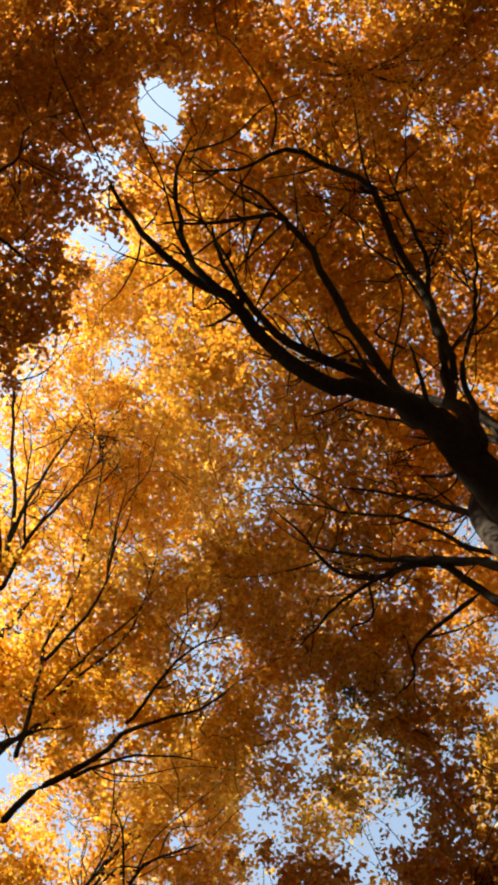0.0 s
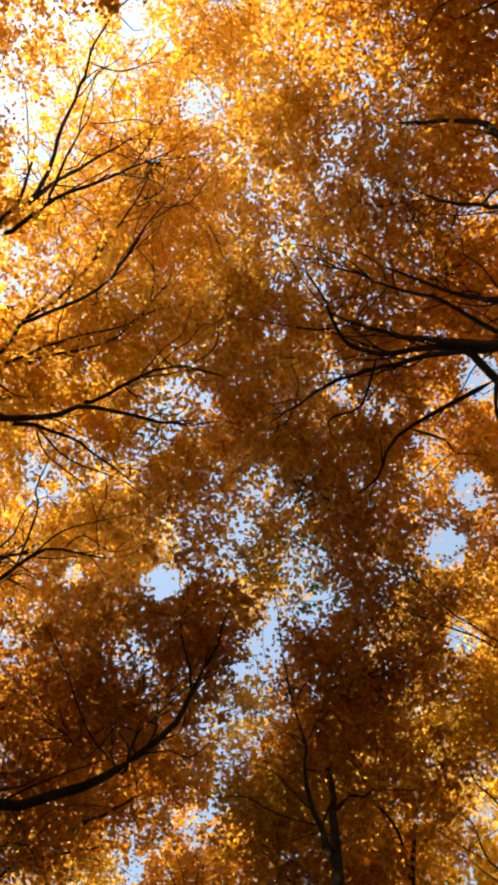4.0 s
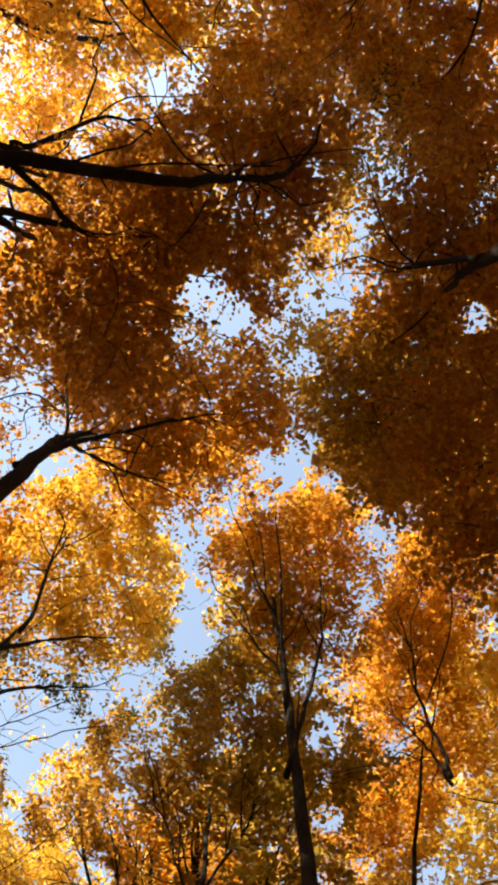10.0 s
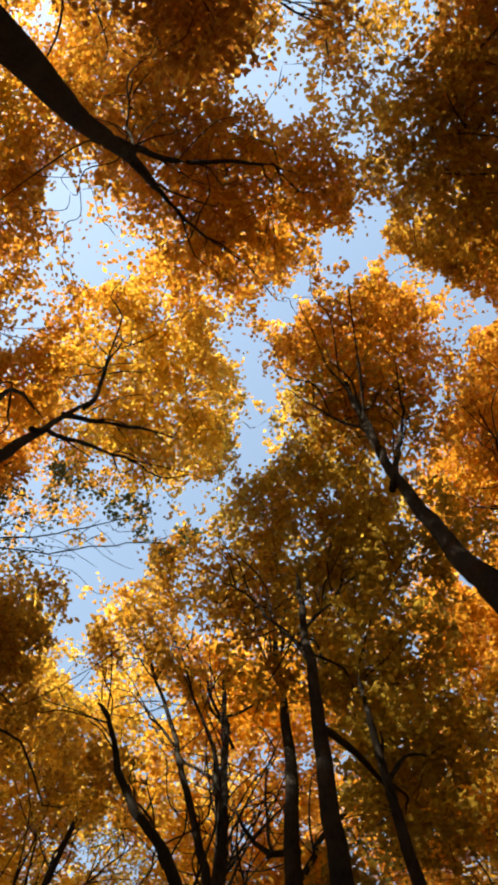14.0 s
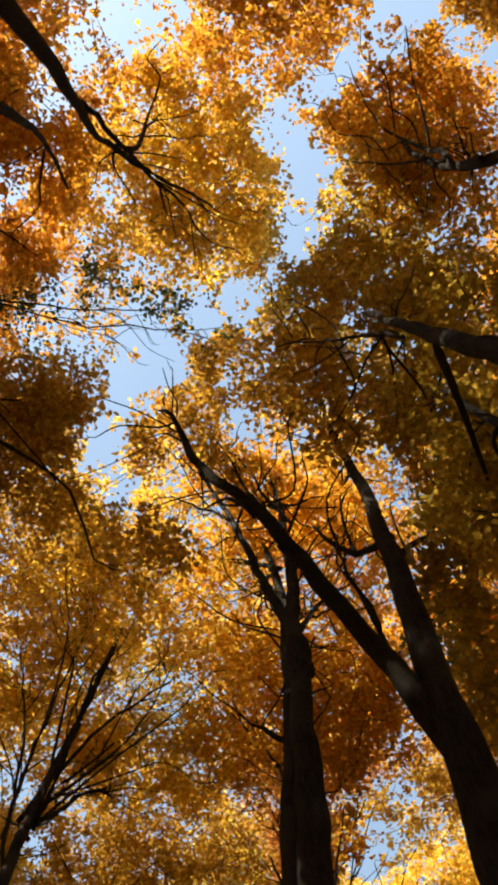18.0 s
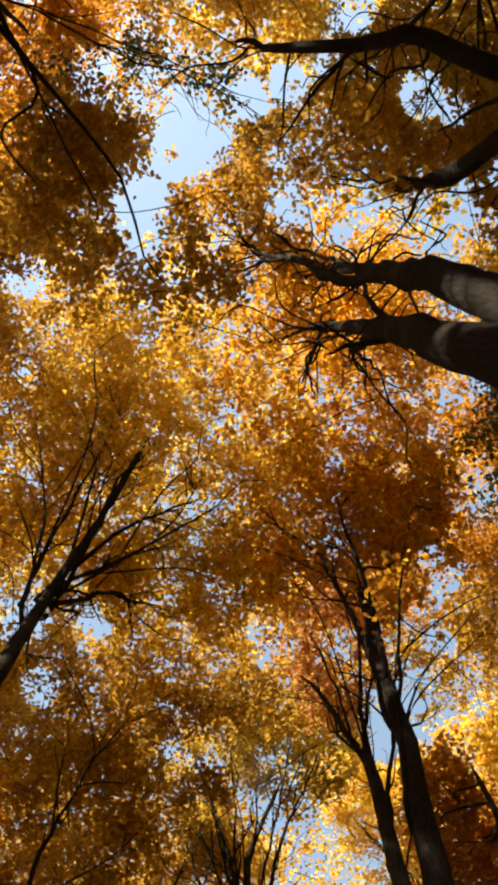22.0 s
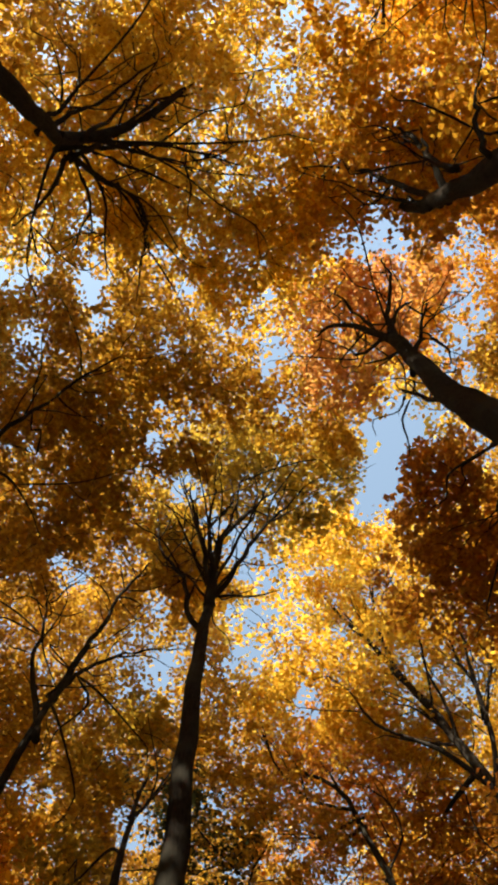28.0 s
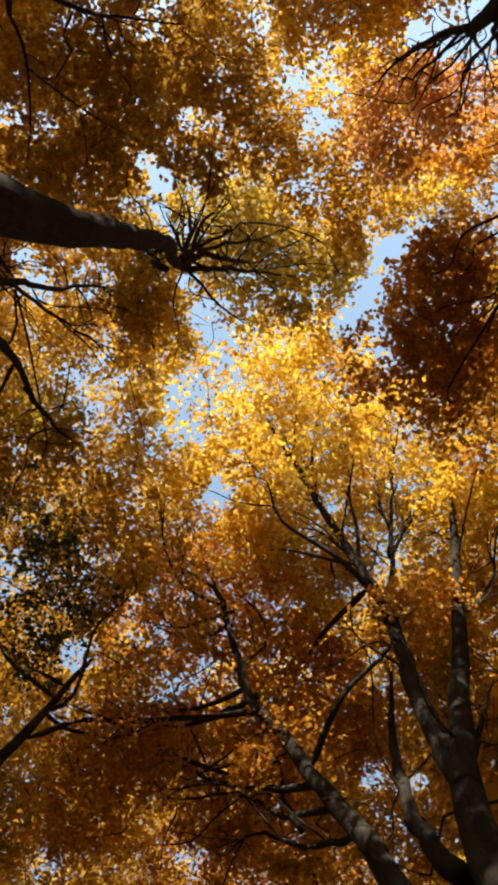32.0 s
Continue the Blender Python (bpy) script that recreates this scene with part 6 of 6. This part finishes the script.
tree("tree with an ochre-brown crown",
     [(-1.50, 43.00, 0), (-1.51, 43.21, 6), (-1.35, 42.94, 15.29)], 0.14, [],
     [(0.32, 42.47, 16.54, 1.93), (-0.43, 44.57, 15.88, 1.93), (-2.66, 44.50, 16.37, 1.98), (-3.29, 42.36, 16.68, 1.54), (-1.44, 41.10, 16.49, 1.81)],
     "ochre", 106)

tree("tree with an ochre-brown crown",
     [(3.00, 45.00, 0), (2.76, 45.02, 6), (2.75, 44.71, 14.41)], 0.16, [],
     [(4.43, 46.25, 16.53, 1.64), (2.25, 46.75, 15.99, 2.00), (1.11, 44.83, 15.47, 1.79), (2.58, 43.15, 15.81, 1.77), (4.63, 44.03, 14.19, 1.67)],
     "ochre", 107)

tree("tree with a rust-brown crown",
     [(8.00, 41.00, 0), (7.77, 40.79, 6), (8.23, 40.82, 15.43)], 0.19, [],
     [(7.72, 42.88, 16.55, 1.97), (6.13, 41.32, 14.81, 1.57), (7.12, 39.32, 15.80, 1.96), (9.33, 39.64, 14.14, 1.62), (9.70, 41.85, 16.83, 1.87)],
     "rust", 108)

tree("tree with an ochre-brown crown",
     [(8.50, 34.00, 0), (8.45, 33.78, 6), (8.46, 33.97, 14.43)], 0.18, [],
     [(6.77, 34.78, 16.28, 1.85), (7.22, 32.60, 14.33, 1.67), (9.44, 32.35, 16.53, 1.97), (10.36, 34.39, 14.14, 1.66), (8.71, 35.89, 16.78, 1.72)],
     "ochre", 109)

tree("tree with an ochre-brown crown",
     [(6.50, 29.00, 0), (6.42, 29.08, 6), (6.90, 28.91, 15.08)], 0.17, [],
     [(4.91, 27.97, 15.23, 1.73), (6.99, 27.16, 16.43, 1.81), (8.40, 28.90, 14.91, 1.97), (7.18, 30.77, 16.77, 1.94), (5.02, 30.19, 16.12, 1.52)],
     "ochre", 110)

tree("tree with a dense olive green crown",
     [(5.50, 23.50, 0), (5.50, 23.34, 6), (5.61, 23.68, 14.67)], 0.20, [],
     [(5.51, 21.60, 16.79, 1.78), (7.31, 22.92, 14.32, 1.82), (6.61, 25.04, 16.03, 1.58), (4.37, 25.03, 15.58, 1.83), (3.70, 22.90, 15.31, 1.57)],
     "olive", 111)

tree("tree with a golden yellow crown",
     [(6.00, 18.00, 0), (5.79, 18.18, 6), (6.09, 18.34, 14.86)], 0.14, [],
     [(7.60, 16.98, 16.98, 1.82), (7.46, 19.21, 14.71, 1.87), (5.30, 19.77, 16.46, 2.00), (4.10, 17.88, 15.78, 1.78), (5.53, 16.16, 14.53, 1.90)],
     "gold", 112)

tree("tree with a golden yellow crown",
     [(6.00, 12.50, 0), (5.85, 12.46, 6), (6.15, 12.53, 14.98)], 0.19, [],
     [(7.72, 13.30, 16.54, 1.54), (5.77, 14.39, 14.79, 1.52), (4.14, 12.87, 16.95, 1.90), (5.08, 10.84, 14.93, 1.69), (7.29, 11.11, 14.89, 2.00)],
     "gold", 113)

tree("tree with a rust-brown crown",
     [(6.50, 7.50, 0), (6.55, 7.66, 6), (6.42, 7.31, 14.14)], 0.19, [],
     [(6.76, 9.38, 16.89, 1.51), (4.79, 8.33, 15.36, 1.85), (5.18, 6.13, 16.37, 1.61), (7.40, 5.83, 16.76, 1.84), (8.37, 7.84, 15.67, 1.85)],
     "rust", 114)

tree("tree with an orange crown",
     [(7.00, 0.00, 0), (6.95, -0.03, 6), (7.11, -0.32, 15.37)], 0.17, [],
     [(5.56, 1.24, 16.63, 1.67), (5.38, -0.99, 14.97, 1.61), (7.44, -1.85, 14.66, 1.81), (8.89, -0.15, 16.86, 1.89), (7.73, 1.76, 16.95, 1.51)],
     "orange", 115)

tree("tree with a rust-brown crown",
     [(3.00, -6.50, 0), (3.31, -6.31, 6), (3.30, -6.32, 15.38)], 0.20, [],
     [(1.18, -7.05, 15.65, 1.73), (2.96, -8.40, 14.10, 1.55), (4.79, -7.13, 15.06, 1.72), (4.15, -4.99, 16.02, 1.81), (1.92, -4.94, 16.79, 1.78)],
     "rust", 116)

tree("tree with a rust-brown crown",
     [(-4.00, -7.50, 0), (-4.10, -7.70, 6), (-3.96, -7.04, 15.29)], 0.19, [],
     [(-4.52, -9.33, 16.02, 1.86), (-2.42, -8.56, 16.72, 1.50), (-2.50, -6.33, 16.85, 1.86), (-4.65, -5.72, 16.58, 1.87), (-5.90, -7.57, 14.06, 1.97)],
     "rust", 117)

tree("tree with an orange crown",
     [(-7.50, 17.50, 0), (-7.63, 17.60, 6), (-7.47, 17.57, 15.47)], 0.15, [],
     [(-6.25, 16.07, 14.62, 1.56), (-5.76, 18.25, 16.19, 1.71), (-7.68, 19.39, 16.51, 1.74), (-9.35, 17.91, 15.10, 1.95), (-8.47, 15.86, 16.03, 1.70)],
     "orange", 118)

tree("tree with an ochre-brown crown",
     [(0.50, 39.50, 0), (0.40, 39.63, 6), (1.43, 39.13, 15.03)], 0.19, [],
     [(2.38, 39.78, 14.12, 1.59), (0.81, 41.37, 16.16, 1.63), (-1.19, 40.37, 15.46, 1.51), (-0.85, 38.16, 15.41, 1.92), (1.35, 37.80, 14.18, 1.60)],
     "ochre", 119)

tree("tree with a thin dark green crown, leaves not yet turned",
     [(-7.00, 19.00, 0.00), (-7.00, 19.00, 7.00), (-7.00, 19.00, 13.00)], 0.07,
     [(0.016, (-7.00, 19.00, 12.60), (-4.93, 19.23, 13.80), (-2.86, 19.47, 15.40)), (0.016, (-7.00, 19.00, 12.60), (-5.19, 19.02, 13.80), (-3.39, 19.04, 15.70))],
     [(-6.40, 19.18, 15.60, 0.62), (-5.59, 19.32, 15.30, 0.62), (-5.01, 18.63, 15.80, 0.62), (-4.10, 18.76, 15.40, 0.62), (-3.39, 19.04, 15.70, 0.62), (-2.86, 19.47, 15.40, 0.62), (-5.90, 19.84, 15.80, 0.62), (-3.62, 19.36, 15.20, 0.62)],
     "green", 41, dense=0.7)

tree("tree with a thin dark green crown, leaves not yet turned",
     [(3.41, 24.14, 0.00), (3.41, 24.14, 7.00), (3.41, 24.14, 13.00)], 0.07,
     [(0.016, (3.41, 24.14, 12.60), (2.62, 23.29, 13.80), (1.84, 22.44, 14.60)), (0.016, (3.41, 24.14, 12.60), (2.36, 24.28, 13.80), (1.32, 24.42, 14.00))],
     [(1.60, 23.28, 14.20, 0.6), (1.84, 22.44, 14.60, 0.6), (1.32, 24.42, 14.00, 0.6), (2.11, 25.09, 14.40, 0.6), (2.16, 24.00, 14.80, 0.6)],
     "green", 42, dense=0.7)

tree("tree with a thin dark green crown, leaves not yet turned",
     [(3.83, 8.29, 0.00), (3.83, 8.29, 7.00), (3.83, 8.29, 13.00)], 0.07,
     [(0.016, (3.83, 8.29, 12.60), (1.91, 8.07, 13.80), (-0.01, 7.86, 16.20)), (0.016, (3.83, 8.29, 12.60), (2.11, 7.65, 13.80), (0.38, 7.01, 15.60))],
     [(0.38, 7.01, 15.60, 0.62), (0.54, 8.51, 16.00, 0.62), (1.03, 9.44, 15.80, 0.62), (-0.01, 7.86, 16.20, 0.62), (0.88, 7.56, 15.50, 0.62), (2.20, 8.20, 15.80, 0.62)],
     "green", 43, dense=0.7)

tree("tree with a thin dark green crown, leaves not yet turned",
     [(-2.81, 38.87, 0.00), (-2.81, 38.87, 7.00), (-2.81, 38.87, 13.00)], 0.07,
     [(0.016, (-2.81, 38.87, 12.60), (-1.02, 38.60, 13.80), (0.77, 38.34, 14.40)), (0.016, (-2.81, 38.87, 12.60), (-1.08, 39.16, 13.80), (0.65, 39.46, 14.00))],
     [(-0.68, 37.97, 14.60, 0.62), (-0.25, 38.75, 14.20, 0.62), (0.08, 38.15, 15.00, 0.62), (0.77, 38.34, 14.40, 0.62), (0.65, 39.46, 14.00, 0.62), (-1.44, 37.66, 15.00, 0.62), (-0.58, 37.55, 15.20, 0.62)],
     "green", 44, dense=0.7)

# five unseen trees on the left, added to keep sun off the trunks
tree("tree with an orange crown",
     [(-12.30, 26.00, 0), (-12.20, 25.90, 6), (-12.30, 26.20, 14.8)], 0.17, [],
     [(-10.30, 26.00, 14.60, 1.9), (-11.69, 28.29, 15.80, 1.9), (-13.93, 27.40, 15.40, 1.9), (-13.91, 24.57, 15.00, 1.9), (-11.66, 23.73, 14.60, 1.9)],
     "orange", 130)

tree("tree with a golden yellow crown",
     [(-12.50, 8.00, 0), (-12.40, 7.90, 6), (-12.50, 8.20, 14.8)], 0.17, [],
     [(-11.42, 10.02, 15.00, 1.9), (-13.77, 9.85, 14.60, 1.9), (-14.36, 7.11, 15.80, 1.9), (-12.36, 5.61, 15.40, 1.9), (-10.56, 7.42, 15.00, 1.9)],
     "gold", 131)

tree("tree with an ochre-brown crown",
     [(-12.20, 15.50, 0), (-12.10, 15.40, 6), (-12.20, 15.70, 14.8)], 0.17, [],
     [(-13.03, 17.68, 15.40, 1.9), (-14.19, 15.22, 15.00, 1.9), (-12.58, 13.14, 14.60, 1.9), (-10.45, 14.34, 15.80, 1.9), (-10.75, 17.15, 15.40, 1.9)],
     "ochre", 132)

tree("tree with an orange crown",
     [(-12.00, 35.50, 0), (-11.90, 35.40, 6), (-12.00, 35.70, 14.8)], 0.17, [],
     [(-13.98, 35.84, 15.80, 1.9), (-12.87, 33.34, 15.40, 1.9), (-10.55, 33.84, 15.00, 1.9), (-10.24, 36.64, 14.60, 1.9), (-12.37, 37.86, 15.80, 1.9)],
     "orange", 133)

tree("tree with a golden yellow crown",
     [(-12.20, 1.00, 0), (-12.10, 0.90, 6), (-12.20, 1.20, 14.8)], 0.17, [],
     [(-13.51, -0.82, 14.60, 1.9), (-11.16, -1.05, 15.80, 1.9), (-10.26, 1.56, 15.40, 1.9), (-12.05, 3.39, 15.00, 1.9), (-14.05, 1.90, 14.60, 1.9)],
     "gold", 134)

close_canopy()
for noted in TREES:
    grow(**noted)

# ---- unseen ring and outer trees, added to block low light ----
# closed ring out of view, added to hold back the bright horizon
rng = np.random.default_rng(11)
n = 220
ang = np.linspace(0, 2 * np.pi, n, endpoint=False)
wav = 3.0 * np.sin(5 * ang) + 2.0 * np.sin(13 * ang + 1)
verts = np.vstack([np.stack([(46 + wav + 1.2 * rng.normal(size=n) + lean) * np.cos(ang), 16 + (58 + wav + 1.2 * rng.normal(size=n) + lean) * np.sin(ang),
                             np.full(n, z) + rng.normal(0, 0.8 if z > 0 else 0, n)], 1) for z, lean in ((-0.3, 0), (4, 0.6), (9, 1.5), (14, 3.0), (19, 6.0))])
i, j = np.meshgrid(np.arange(4), np.arange(n), indexing="ij")
quads = np.stack([i * n + j, i * n + (j + 1) % n, (i + 1) * n + (j + 1) % n, (i + 1) * n + j], -1).reshape(-1, 4)
tagged(new("backdrop", mesh_of("backdrop", verts, quads, SCREEN_RING)), "unseen woodland-brown ring added to block light from the horizon", "woodland", "", "structure")
# coarse trees out of view, added to keep low sun off the inner wood
rng = np.random.default_rng(5)
models = []
for colour, words in (("rust", "rust-brown"), ("gold", "golden"), ("orange", "orange")):
    seed = len(models)
    lobes = [(2.2 * math.cos(1.26 * k), 2.2 * math.sin(1.26 * k), 13.5 + 2.5 * rng.random(), 2.3) for k in range(5)] + [(0, 0, 16.5, 2.2)]
    GAPS.clear()
    models.append(grow("tree with a %s crown in the wood around" % words, [(0, 0, 0), (0.1, 0, 6), (0, 0.2, 15)], 0.18, [], lobes, colour, 900 + seed,
                       0.2, 0.06, 0.85, "trees further off"))
spots = []
for x in np.arange(-26, 24, 5.4):
    for y in np.arange(-24, 62, 5.4):
        px, py = x + rng.uniform(-1.3, 1.3), y + rng.uniform(-1.3, 1.3)
        if not (-13 < px < 11.5 and -11 < py < 48.5):
            spots.append((px, py))
for k, (px, py) in enumerate(spots):
    m = pose(px, py, 0, 0, 0, rng.uniform(0, 360))
    if k < 3:
        models[k].matrix_basis = m
    else:
        copy_thing(models[k % 3], m)
